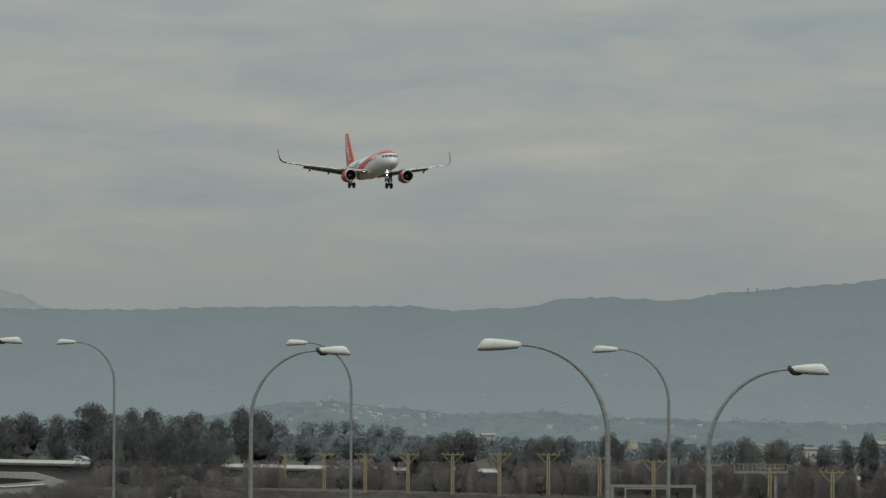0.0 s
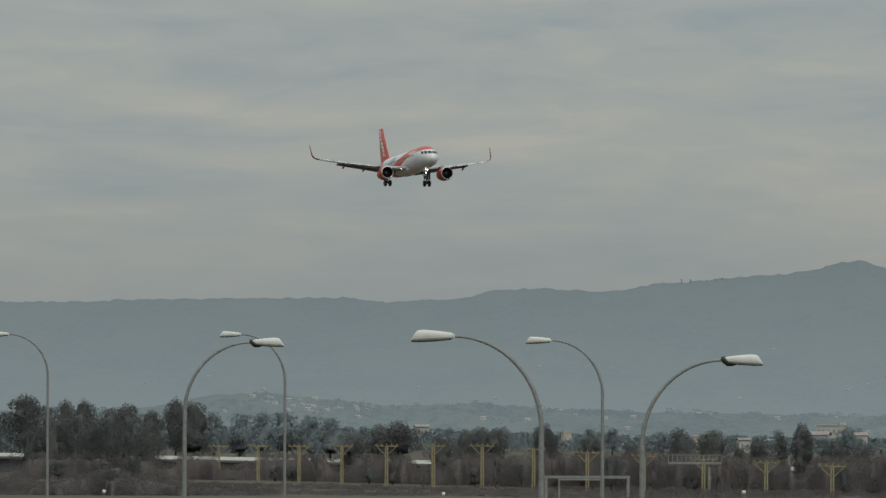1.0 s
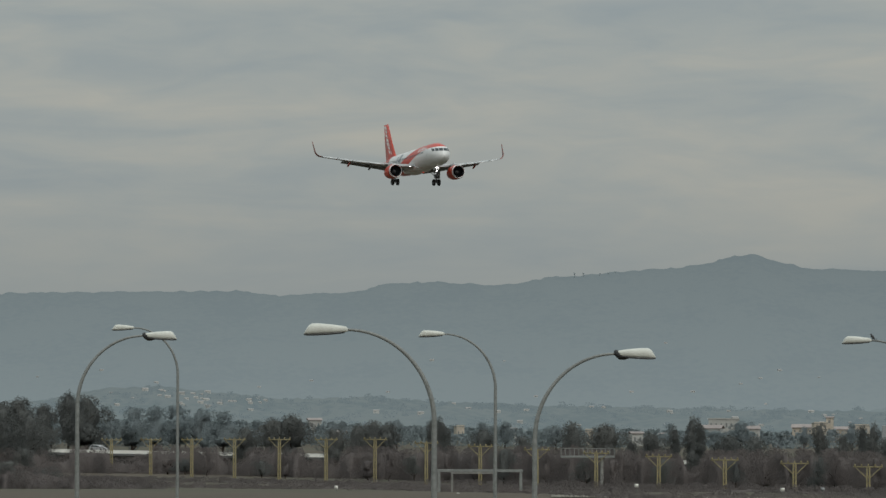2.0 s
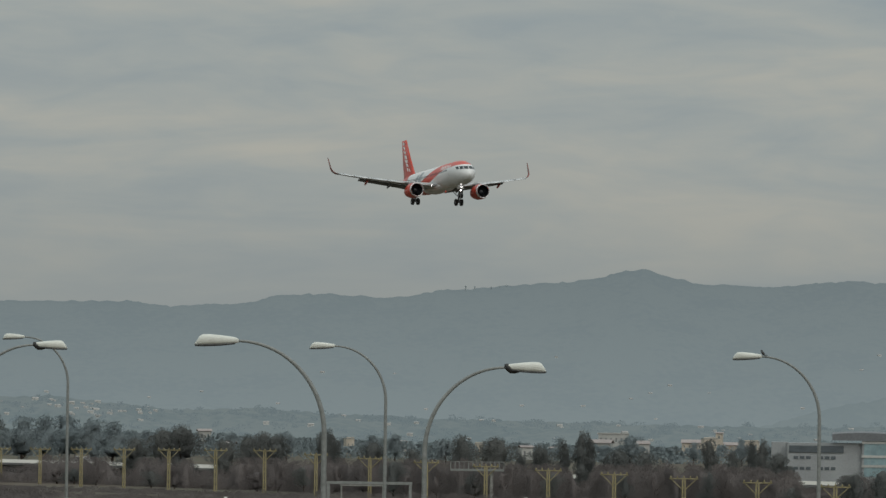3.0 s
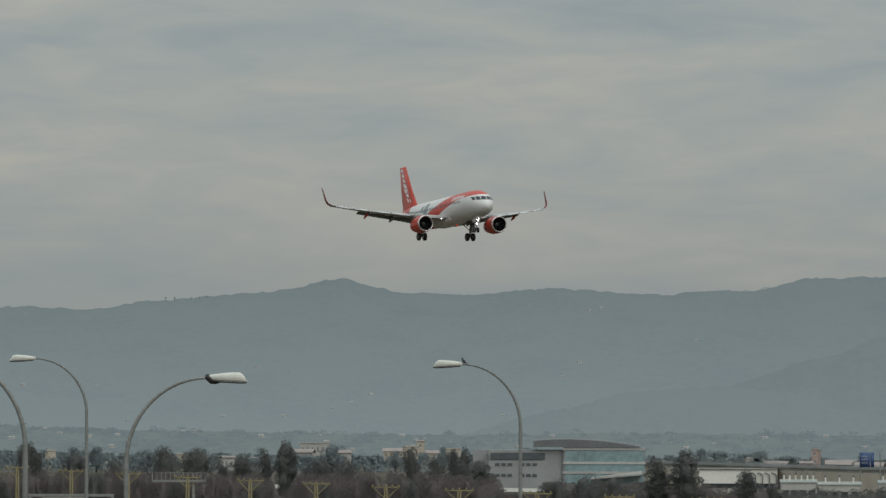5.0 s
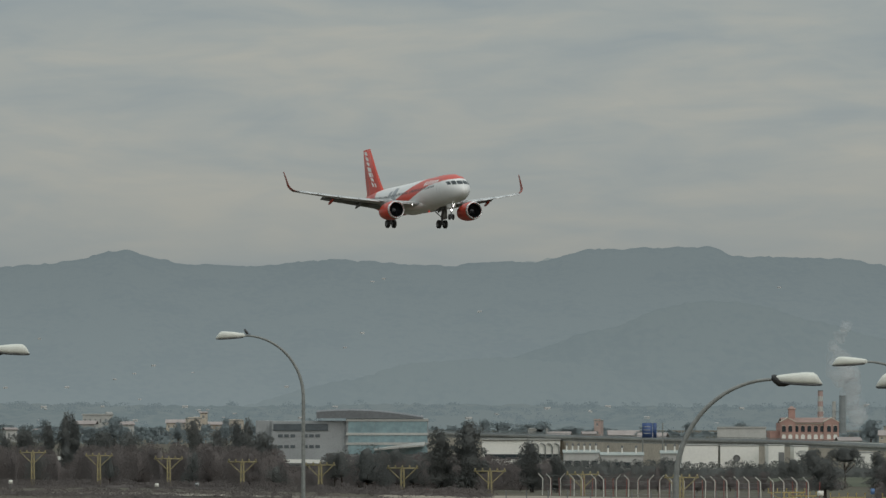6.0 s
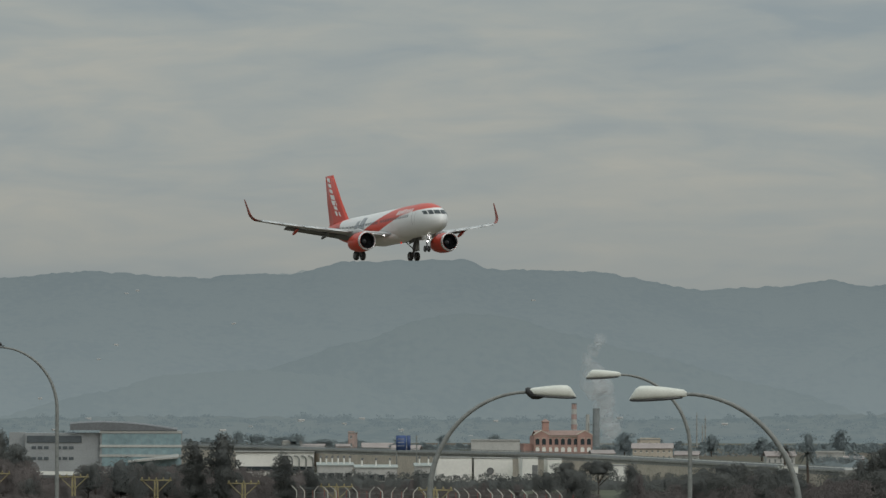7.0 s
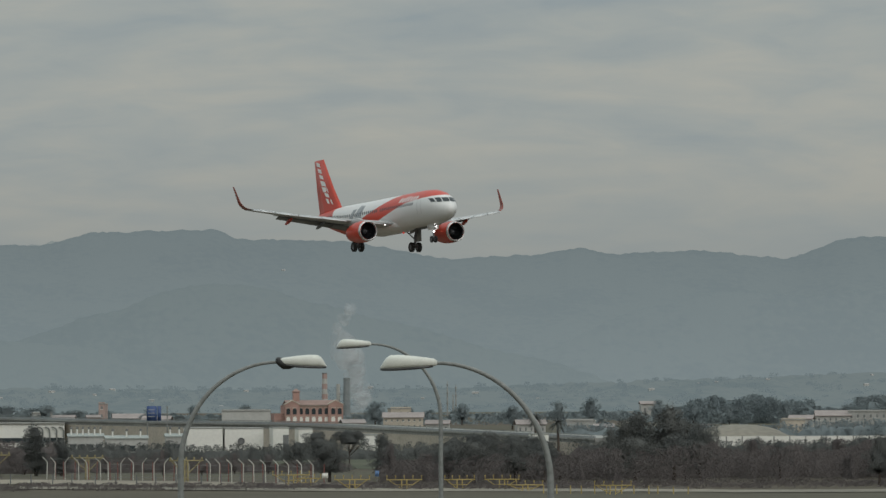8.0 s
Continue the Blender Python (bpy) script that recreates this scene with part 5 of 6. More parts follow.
def build_long_shed():
    a0, a1, d = 1484, 1622, 1470
    w, tall = size_of(a0, a1, -80, d)
    ob = empty("terminal_shed", face_pose(a0, a1, d), "long low white shed with curved rooftop ducts", "shed")
    part("wall", box((-w / 2, -6, -1), (w / 2, 6, tall), 0.04), M_WHITE, ob, flat=True)
    part("roof_edge", box((-w / 2 - 0.2, -6.4, tall), (w / 2 + 0.2, 6.2, tall + 0.25), 0.03), M_CONC, ob, flat=True)
    part("window_band", box((-w / 2 + 0.6, -6.08, tall * 0.30), (w / 2 - 0.6, -5.97, tall * 0.48)), M_DARKWIN, ob, flat=True)
    for i in range(5):
        x = w / 2 - 6.2 + i * 1.5
        part("duct", tube([(x, -6.4, 0.5)] + [(x - 0.9 + 0.9 * math.cos(t * math.pi / 14), -6.4, tall * 0.72 + 0.9 * math.sin(t * math.pi / 14)) for t in range(9)], 0.16, 10), M_STEEL, ob)


build_long_shed()


def build_plant_house(a0, a1, h, d, pipes):
    w, tall = size_of(a0, a1, h, d)
    ob = empty("plant_house", face_pose(a0, a1, d, 2), "low pale green-grey plant house with white vent pipes", "shed", "plant houses")
    part("wall", box((-w / 2, -3, -1), (w / 2, 3, tall - 0.5), 0.03), M_FARWALL, ob, flat=True)
    part("roof", gable(w, 6, tall - 0.5, 0.5, 0.2), M_SHED, ob, "pale green-grey sheet roof", flat=True)
    for i in range(pipes):
        x = -w / 2 + (i + 0.5) * w / pipes
        pipe = part("vent_pipe", tube([(x, -1.5, tall - 0.4), (x, -1.5, tall + 1.0)], 0.16, 10), M_WHITE, ob)
        part("cowl", tube([(x, -1.5, tall + 1.0), (x + 0.1, -1.5, tall + 1.45)], [0.24, 0.2], 10), M_DARKCONC, pipe)
    for i in range(4):
        x = -w / 2 + (i + 0.5) * w / 4
        part("window", box((x - 0.6, -3.06, tall * 0.35), (x + 0.6, -2.95, tall * 0.6)), M_DARKWIN, ob, flat=True)


build_plant_house(1628, 1690, -99, 1320, 6)
build_plant_house(1694, 1768, -103, 1310, 3)
build_plant_house(1800, 1832, -100, 1315, 2)


# ---- viaduct, road and fence ----
def run_line(q0, q1):
    way = (q1 - q0).to_2d()
    n = way.normalized()
    return way.length, math.degrees(math.atan2(n.y, n.x))


def build_viaduct():
    q0, q1 = spot(1380, 1545), spot(2560, 1235)
    span, turn = run_line(q0, q1)
    ob = empty("viaduct", pose(q0.x, q0.y, 0, 0, 0, turn), "long concrete motorway viaduct on round piers", "viaduct")
    n = 24

    def deck_z(x):
        return 3.55 + float(np.interp(x / span, (0, 0.11, 0.36, 0.56, 0.64, 0.77, 1), (1.5, 1.3, 0.85, 0.72, 0.55, -0.1, -1.3)))

    def run(y0, y1, lo, hi, xa, xb):
        """A piece along the sloping deck; lo and hi over its level, or down to a fixed foot."""
        return loft([[(x, y0, lo + deck_z(x) if lo > -3.9 else lo), (x, y1, lo + deck_z(x) if lo > -3.9 else lo), (x, y1, hi + deck_z(x)), (x, y0, hi + deck_z(x))] for x in (xa, xb)])
    for i in range(n):
        xa, xb = span * i / n, span * (i + 1) / n - 0.04
        part("deck_span", run(0, 9.5, -1.5, -0.45, xa, xb), M_CONC, ob, flat=True)
        part("barrier", run(-0.15, 0.15, -0.5, -0.14, xa, xb), M_GREY, ob, flat=True)
        part("rail", run(-0.08, 0.0, 0.0, 0.12, xa, xb), M_STEEL, ob, flat=True)
        for j in range(5):
            x = xa + (xb - xa) * (j + 0.5) / 5
            part("rail_post", box((x - 0.06, -0.06, deck_z(x) - 0.15), (x + 0.06, -0.01, deck_z(x) + 0.02)), M_STEEL, ob, flat=True)
        part("edge_beam", run(-0.35, -0.16, -0.85, -0.5, xa, xb), M_CONC, ob, flat=True)
        if i % 2 == 0:
            part("pier", tube([(xa + 1.0, 4.7, -4), (xa + 1.0, 4.7, deck_z(xa + 1.0) - 1.48)], 0.6, 14), M_CONC, ob)
        part("abutment_wall", run(-0.12, 0.3, -4, -1.52, xa, xb), M_BEIGE, ob, flat=True)


build_viaduct()


def build_sign_gantry():
    d = 1395
    q = spot(1779, d)
    g = ground_z(q.x, q.y)
    ob = empty("road_sign", pose(q.x, q.y, g, 0, 0, -8.5), "big blue motorway sign on grey posts above the viaduct", "road sign")
    k = d / STEP
    for x in (-1.25, 2.85):
        part("post", tube([(x, 0.2, -0.5), (x, 0.2, level(-50, d) - g)], 0.13, 10), M_STEEL, ob)
    part("panel", box((-1.35, 0, level(-76, d) - g), (0.75, 0.12, level(-50, d) - g), 0.03), M_BLUE, ob, "blue sign panel")
    part("panel", box((0.85, 0.05, level(-76, d) - g), (1.6, 0.17, level(-50, d) - g), 0.03), M_BLUE, ob, "narrow blue sign panel")
    for z0 in (-57, -63, -69):
        part("text_bar", box((-1.05, -0.03, level(z0, d) - g), (0.3, 0.0, level(z0, d) - g + 0.14)), M_GREY, ob, flat=True)


build_sign_gantry()


def build_road():
    q0, q1 = spot(-900, 1575, 0), spot(1400, 1345, 0)
    span, turn = run_line(q0, q1)
    z0, z1 = 2.15, 0.0
    ob = tagged(empty("road", pose(q0.x, q0.y, 0, 0, 0, turn), "raised motorway with pale concrete barriers", "road"), kind="structure")
    n = 40
    for i in range(n):
        xa, xb = span * i / n, span * (i + 1) / n - 0.03
        za, zb = z0 + (z1 - z0) * i / n, z0 + (z1 - z0) * (i + 1) / n
        part("barrier", loft([[(x, y, z + dz) for y, dz in ((-2.65, -0.75), (-2.2, -0.75), (-2.3, 0.0), (-2.5, 0.0))] for x, z in ((xa, za), (xb, zb))]), M_WHITE, ob, flat=True)
        part("deck", loft([[(x, y, z + dz) for y, dz in ((-2.6, -1.2), (10.0, -1.5), (10.0, -0.72), (-2.6, -0.72))] for x, z in ((xa, za), (xb, zb))]), M_DARKCONC, ob, flat=True)
        part("bank", loft([[(x, y, z) for y, z in ((-0.3, -4), (9.0, -4), (9.0, zz - 1.52), (-0.3, zz - 1.52))] for x, zz in ((xa, za), (xb, zb))]), M_DARKCONC, ob, flat=True)
    return q0, q1


ROAD_A, ROAD_B = build_road()


def build_ramp():
    """The slip road below the motorway's west end, with its dark underpass."""
    d = 1245
    q = spot(-720, d)
    g = ground_z(q.x, q.y)
    ob = empty("underpass", pose(q.x, q.y, g, 0, 0, 3.4), "pale concrete slip road wall with a dark underpass", "underpass")
    k = d / STEP
    rings = []
    for i in range(21):
        f = i / 20
        x = (-150 + 275 * f) * k
        top = level(-108 - 2 * f - 34 * max(0.0, f - 0.55) / 0.45, d) - g
        rings.append([(x, 0.0, -1), (x, 0.0, top), (x, 2.6, top + 0.05), (x, 2.6, -1)])
    part("wall", loft(rings), M_CONC, ob, flat=True)
    pts = [((-150 + 168 * i / 20) * k, i / 20) for i in range(21)]
    rim = [(x, level(-117 - 5 * f * f, d) - g) for x, f in pts] + [(x, level(-130 + 7.8 * f ** 3, d) - g) for x, f in reversed(pts)]
    # the darkness in the underpass is a black slab on the solid wall
    part("opening", loft([[(x, y, z) for x, z in rim] for y in (-0.08, 0.06)]), M_TYRE, ob, "black slab painted as underpass shade", flat=True)
    part("kerb", loft([[(x, -0.35, z - 0.2), (x, -0.35, z), (x, -0.05, z), (x, -0.05, z - 0.2)] for x, z in ((xx, level(-134 + 6 * f ** 3, d) - g) for xx, f in pts)]), M_WHITE, ob, flat=True)


build_ramp()


def build_car():
    car = empty("car", Matrix(), "silver hatchback driving along the motorway", "car")
    body = [(-2.0, 0.35), (2.0, 0.35), (2.05, 0.6), (1.95, 0.82), (1.1, 0.98), (0.45, 1.42), (-1.2, 1.47), (-1.85, 1.05), (-2.05, 0.8)]
    part("body", loft([[(x * s, y, 0.35 + (z - 0.35) * s2) for x, z in body] for y, s, s2 in ((-0.86, 0.97, 0.94), (-0.78, 1, 1), (0.78, 1, 1), (0.86, 0.97, 0.94))]), M_CARPAINT, car, flat=True)
    for y in (-0.87, 0.85):
        part("side_window", loft([[(x, yy, z) for x, z in ((0.85, 1.02), (0.4, 1.32), (-1.15, 1.36), (-1.55, 1.03))] for yy in (y, y + 0.02)]), M_DARKWIN, car, flat=True)
    for x in (-1.25, 1.3):
        for y in (-0.78, 0.78):
            w = part("wheel", lathe([(-0.1, 0.05), (-0.1, 0.31), (0.1, 0.31), (0.1, 0.05)], 18, pose(x, y, 0.31, 0, 0, 90)), M_TYRE, car)
            part("rim", lathe([(-0.11, 0.02), (-0.11, 0.19), (0.11, 0.19), (0.11, 0.02)], 14, pose(x, y, 0.31, 0, 0, 90)), M_STEEL, w)
    for y in (-0.6, 0.6):
        part("headlight", box((1.9, y - 0.15, 0.62), (2.03, y + 0.15, 0.76), 0.02), M_WHITE, car)
    return car


CAR = build_car()


def build_van(a, d, turn):
    q = spot(a, d)
    ob = empty("van", pose(q.x, q.y, ground_z(q.x, q.y), 0, 0, turn), "white van parked before the sheds", "van", "parked vans")
    prof = [(-2.4, 0.4), (2.4, 0.4), (2.45, 0.95), (1.75, 1.15), (1.25, 1.95), (-2.4, 2.05)]
    part("body", loft([[(x, y, z) for x, z in prof] for y in (-0.95, 0.95)]), M_WHITE, ob, flat=True)
    for y in (-0.97, 0.955):
        part("side_window", box((0.5, y, 1.2), (1.3, y + 0.015, 1.75)), M_DARKWIN, ob, flat=True)
    for x in (-1.5, 1.55):
        for y in (-0.85, 0.85):
            part("wheel", lathe([(-0.1, 0.05), (-0.1, 0.34), (0.1, 0.34), (0.1, 0.05)], 16, pose(x, y, 0.34, 0, 0, 90)), M_TYRE, ob)


for i, a in enumerate((1398, 1416, 1432, 1628, 1643, 1656, 1668, 1681, 1700)):
    build_van(a, 1400 + (i % 3) * 12, (i * 67) % 180)


M_POST = material("pale_cement_posts", (0.58, 0.57, 0.52), 0.9, 0, 0.25, 0.6, 6.0, random_tint=0.8)


def build_fence():
    a0, a1, d = 1588, 2062, 885
    q0, q1 = spot(a0, d), spot(a1, d - 45)
    span, turn = run_line(q0, q1)
    fence = empty("airfield_fence", pose(q0.x, q0.y, 0, 0, 0, turn), "tall airfield fence of pale posts bent at the top", "fence")
    post = mesh_of("post", tube([(0, 0, -0.6), (0, 0, 2.15), (-0.08, -0.12, 2.35), (-0.42, -0.5, 2.85)], [0.058, 0.055, 0.05, 0.04], 8))
    red = mesh_of("red_post", tube([(0, 0, -0.6), (0, 0, 2.3)], [0.06, 0.055], 8))
    rng = random.Random(2)
    n = 25
    for i in range(n):
        x = span * (i + rng.uniform(-0.16, 0.16)) / (n - 1)
        p = part("post", post, M_POST, fence)
        p.location, p.rotation_euler = (x, 0, ground_z(q0.x, q0.y)), (0, radians(rng.uniform(-3, 3)), radians(rng.choice((0, 0, 0, 150))))
        for k in (0.5,):
            r = part("red_post", red, M_RED, fence, "faded red fence post")
            r.location, r.rotation_euler = (x + k * span / n + rng.uniform(-0.2, 0.2), 0.7, ground_z(q0.x, q0.y)), (0, radians(rng.uniform(-4, 4)), 0)
    for z in (0.35, 0.9, 1.45, 2.0, 2.6):
        part("wire", tube([(0, 0 if z < 2.2 else -0.35, z), (span, 0 if z < 2.2 else -0.35, z)], 0.016, 5), M_STEEL, fence)
    return fence


build_fence()


def build_strip(name, rows, z, mat, label, category):
    """A flat strip of ground through rows of bearing, near and far edge."""
    bm = bmesh.new()
    last = None
    for i in range(len(rows) - 1):
        for j in range(12):
            f = j / 12
            a, n, fa = [rows[i][k] + (rows[i + 1][k] - rows[i][k]) * f for k in range(3)]
            pair = []
            for dd in (n, fa):
                q = spot(a, dd)
                pair.append(bm.verts.new((q.x, q.y, ground_z(q.x, q.y) + z)))
            if last:
                bm.faces.new((last[0], pair[0], pair[1], last[1]))
            last = pair
    bmesh.ops.recalc_face_normals(bm, faces=bm.faces[:])
    tagged(part(name, bm, mat), label, category, kind="structure")


M_DIRT = material("dry_soil", (0.26, 0.23, 0.18), 0.95, 0, 0.3, 0.02, 0.3)
M_PAVE = material("pale_concrete_paving", (0.22, 0.20, 0.16), 0.9, 0, 0.45, 0.06, 0.5)
M_GRASS = material("winter_grass", (0.050, 0.066, 0.030), 0.95, 0, 0.3, 0.01, 0.2, second=(0.085, 0.088, 0.052))
build_strip("pavement_dry_soil", ((1300, 838, 880), (1600, 832, 872), (2080, 812, 846), (2200, 806, 822)), 0.05, M_DIRT, "dry bare soil along the airfield fence", "soil")
build_strip("pavement_perimeter", ((500, 905, 935), (900, 885, 910), (1500, 800, 816), (2100, 779, 795), (2300, 777, 792), (2760, 768, 783), (2800, 762, 780), (3300, 755, 775)), 0.09, M_PAVE, "pale concrete perimeter road", "road")
build_strip("ground_field", ((1950, 1130, 1330), (2200, 1010, 1330), (2560, 1010, 1300), (2700, 1050, 1200)), 0.06, M_GRASS, "green winter grass field", "field")


build_scrub("grass_tufts", 1450, 3250, 786, 815, knots([(1450, -186), (2200, -192), (3250, -194)]), M_SCRUB, "low dry grass tufts along the perimeter road", 18, 5.0, 0.16, dense=False)


def build_mound():
    bm = bmesh.new()
    d = 1420
    rings = []
    for i in range(25):
        f = i / 24
        a = 2735 + 200 * f
        top = level(-100 + 13 * math.sin(math.pi * min(1, f * 1.25)) ** 0.8 - 12 * max(0, f - 0.7) / 0.3, d)
        ring = []
        for j in range(9):
            g = j / 8
            q = spot(a, d - 14 + 28 * g)
            ring.append(bm.verts.new((q.x, q.y, -3.2 + (top + 3.2) * math.sin(math.pi * g) ** 0.6 + 0.2 * noise.noise((a / 9, j, 0)))))
        rings.append(ring)
    for r0, r1 in zip(rings, rings[1:]):
        for j in range(8):
            bm.faces.new((r0[j], r1[j], r1[j + 1], r0[j + 1]))
    bmesh.ops.recalc_face_normals(bm, faces=bm.faces[:])
    tagged(part("earth_mound", bm, M_MOUND), "long bare beige earth mound", "mound")


M_MOUND = material("pale_earth", (0.22, 0.205, 0.17), 0.95, 0, 0.2, 0.05, 0.8)
build_mound()


def build_wall(a0, a1, d, h):
    q0, q1 = spot(a0, d), spot(a1, d)
    span, turn = run_line(q0, q1)
    wall = empty("boundary_wall", pose(q0.x, q0.y, ground_z(q0.x, q0.y), 0, 0, turn), "low pale boundary wall in panels", "wall")
    g = ground_z(q0.x, q0.y)
    n = int(span / 3)
    for i in range(n):
        part("panel", box((span * i / n + 0.03, -0.1, -0.5), (span * (i + 1) / n - 0.03, 0.1, level(h, d) - g), 0.02), M_WHITE, wall, flat=True)
        part("pier", box((span * i / n - 0.12, -0.16, -0.5), (span * i / n + 0.12, 0.16, level(h, d) - g + 0.12), 0.02), M_CONC, wall, flat=True)


build_wall(2736, 3100, 1290, -108)


def build_light_bar(a, d, wide, tall):
    q = spot(a, d)
    ob = empty("approach_light_bar", pose(q.x, q.y, ground_z(q.x, q.y), 0, 0, -math.degrees(a / STEP) + 4), "low yellow steel frame with a row of approach lights", "light bar", "approach light bars")
    part("bar", box((-wide / 2, -0.06, tall - 0.12), (wide / 2, 0.06, tall), 0.02), M_YELLOWBAR, ob)
    part("lower_bar", box((-wide * 0.24, -0.05, tall * 0.42), (wide * 0.24, 0.05, tall * 0.42 + 0.09), 0.02), M_YELLOWBAR, ob)
    for x in (-0.3, 0.3):
        part("post", tube([(x, 0, -0.4), (x, 0, tall - 0.1)], 0.07, 8), M_YELLOWBAR, ob)
    for x in (-1, 1):
        part("brace", tube([(x * 0.34, 0, 0.1), (x * wide * 0.42, 0, tall - 0.1)], 0.05, 6), M_YELLOWBAR, ob)
    for i in range(5):
        x = -wide / 2 + 0.08 + (wide - 0.16) * i / 4
        stem = part("light_stem", tube([(x, 0, tall), (x, 0, tall + 0.26)], 0.035, 6), M_YELLOWBAR, ob)
        part("light_unit", tube([(x, 0, tall + 0.26), (x, 0, tall + 0.46)], [0.06, 0.085], 8), M_YELLOWBAR, stem)


M_YELLOWBAR = material("yellow_frame_paint", (0.40, 0.31, 0.12), 0.7, 0, 0.2, 0.8, 9)
for a, d, w, h in ((2022, 826, 4.6, 1.3), (2052, 815, 3.2, 1.0), (2130, 792, 4.2, 1.2), (2222, 790, 4.2, 1.2), (2320, 790, 3.6, 1.2), (2395, 790, 4.1, 1.2), (2436, 778, 4.2, 0.8), (2591, 752, 4.2, 1.1)):
    build_light_bar(a, d, w, h)


def build_wire_fence(a0, a1, d, n, tall, mat, label):
    q0, q1 = spot(a0, d), spot(a1, d - 12)
    span, turn = run_line(q0, q1)
    g = ground_z(q0.x, q0.y)
    fence = empty("wire_fence", pose(q0.x, q0.y, g, 0, 0, turn), label, "fence", "wire fences")
    rng = random.Random(int(a0))
    for i in range(n):
        x = span * i / (n - 1) + rng.uniform(-0.3, 0.3)
        part("post", tube([(x, 0, -0.4), (x + rng.uniform(-0.05, 0.05), 0, tall * rng.uniform(0.92, 1.08))], [0.075, 0.06], 8), mat, fence)
    for z in (0.35, 0.7, 0.95):
        part("wire", tube([(0, 0.07, tall * z), (span, 0.07, tall * z)], 0.012, 5), M_STEEL, fence)


build_wire_fence(1528, 2009, 836, 14, 1.2, M_ROOFDARK, "low wire fence on dark posts beside bare soil")
build_wire_fence(2470, 2720, 765, 12, 0.95, M_YELLOWBAR, "low wire fence on slim yellow posts by the road")


def build_sign(name, a, d, h, w, tall, mat, label):
    q = spot(a, d)
    g = ground_z(q.x, q.y)
    top = level(h, d) - g
    ob = empty(name, pose(q.x, q.y, g, 0, 0, -math.degrees(a / STEP)), label, "sign")
    part("post", tube([(0, 0.08, -0.3), (0, 0.08, top - 0.1)], 0.045, 8), M_STEEL, ob)
    part("board", box((-w / 2, 0, top - tall), (w / 2, 0.05, top), 0.02), mat, ob)


M_SIGNBLUE = material("light_blue_sign", (0.12, 0.22, 0.42), 0.5, 0, 0.1, 1, 8)
build_sign("board_sign", 2082, 830, -170, 0.75, 0.6, M_WHITE, "small white board on a post")
build_sign("blue_sign", 2174, 815, -166, 0.5, 0.7, M_SIGNBLUE, "small blue sign on a post")
build_sign("warning_sign", 909, 955, -156, 0.55, 0.5, M_WHITE, "small white warning board on a post")
build_sign("warning_sign", 980, 955, -155, 0.55, 0.5, M_GREY, "small grey warning board on a post")
build_sign("warning_sign", 1386, 905, -166, 0.6, 0.6, M_RED, "small red warning board on a post")
for a, d, h in ((-480, 1000, -152), (120, 1010, -155), (335, 965, -167)):
    build_sign("marker_board", a, d, h, 0.5, 0.5, M_WHITE, "small white marker board on a post")
build_sign("marker_board", 651, 960, -150, 0.55, 0.5, M_WHITE, "small white marker board on a post")


def build_portal():
    d = 1010
    q = spot(374, d)
    g = ground_z(q.x, q.y)
    k = d / STEP
    ob = empty("steel_portal", pose(q.x, q.y, g, 0, 0, 0), "pale grey steel portal frame", "frame")
    w = 145 * k
    top = level(-125, d) - g
    for x in (-w / 2, w / 2):
        part("post", box((x - 0.22, -0.2, -0.5), (x + 0.22, 0.2, top - 0.42), 0.03), M_STEEL, ob, flat=True)
    part("beam", box((-w / 2 - 0.3, -0.25, top - 0.42), (w / 2 + 0.3, 0.25, top), 0.03), M_STEEL, ob, flat=True)
    for x in (-w / 2 + 2.0, w / 2 - 4.0):
        part("inner_post", box((x - 0.12, 1.6, -0.5), (x + 0.12, 1.84, top - 0.7), 0.02), M_CONC, ob, flat=True)
    part("inner_beam", box((-w / 2 + 1.8, 1.6, top - 0.7), (w / 2 - 3.8, 1.84, top - 0.5), 0.02), M_CONC, ob, flat=True)


build_portal()


def build_platform():
    d = 1150
    a0, a1 = 517, 612
    q = spot((a0 + a1) / 2, d)
    g = ground_z(q.x, q.y)
    k = d / STEP
    ob = empty("light_platform", pose(q.x, q.y, g, 0, 0, -2.7), "grey steel platform with a railing on one column", "platform")
    w = (a1 - a0) * k
    deck, top = level(-104, d) - g, level(-87, d) - g
    part("deck", box((-w / 2, -1.0, deck), (w / 2, 1.0, deck + 0.35), 0.03), M_STEEL, ob, flat=True)
    part("rail", box((-w / 2, -0.98, top - 0.1), (w / 2, -0.90, top), 0.01), M_STEEL, ob, flat=True)
    for i in range(13):
        x = -w / 2 + 0.05 + (w - 0.1) * i / 12
        part("rail_post", box((x - 0.06, -0.98, deck + 0.35), (x + 0.06, -0.90, top - 0.1)), M_STEEL, ob, flat=True)
    part("column", tube([(w * 0.27, 0, -0.5), (w * 0.27, 0, deck)], 0.3, 12), M_CONC, ob)


build_platform()


# ---- works behind the plain: chimney, masts, steam ----
# chimney red paled and stack grey lifted: haze is in the colour
M_BANDRED = material("pale_red_band", (0.36, 0.255, 0.23), 0.8, 0, 0.15, 0.3, 2.0)
M_STACK = material("haze_paled_concrete", (0.22, 0.24, 0.245), 0.9, 0, 0.2, 0.3, 2.0)


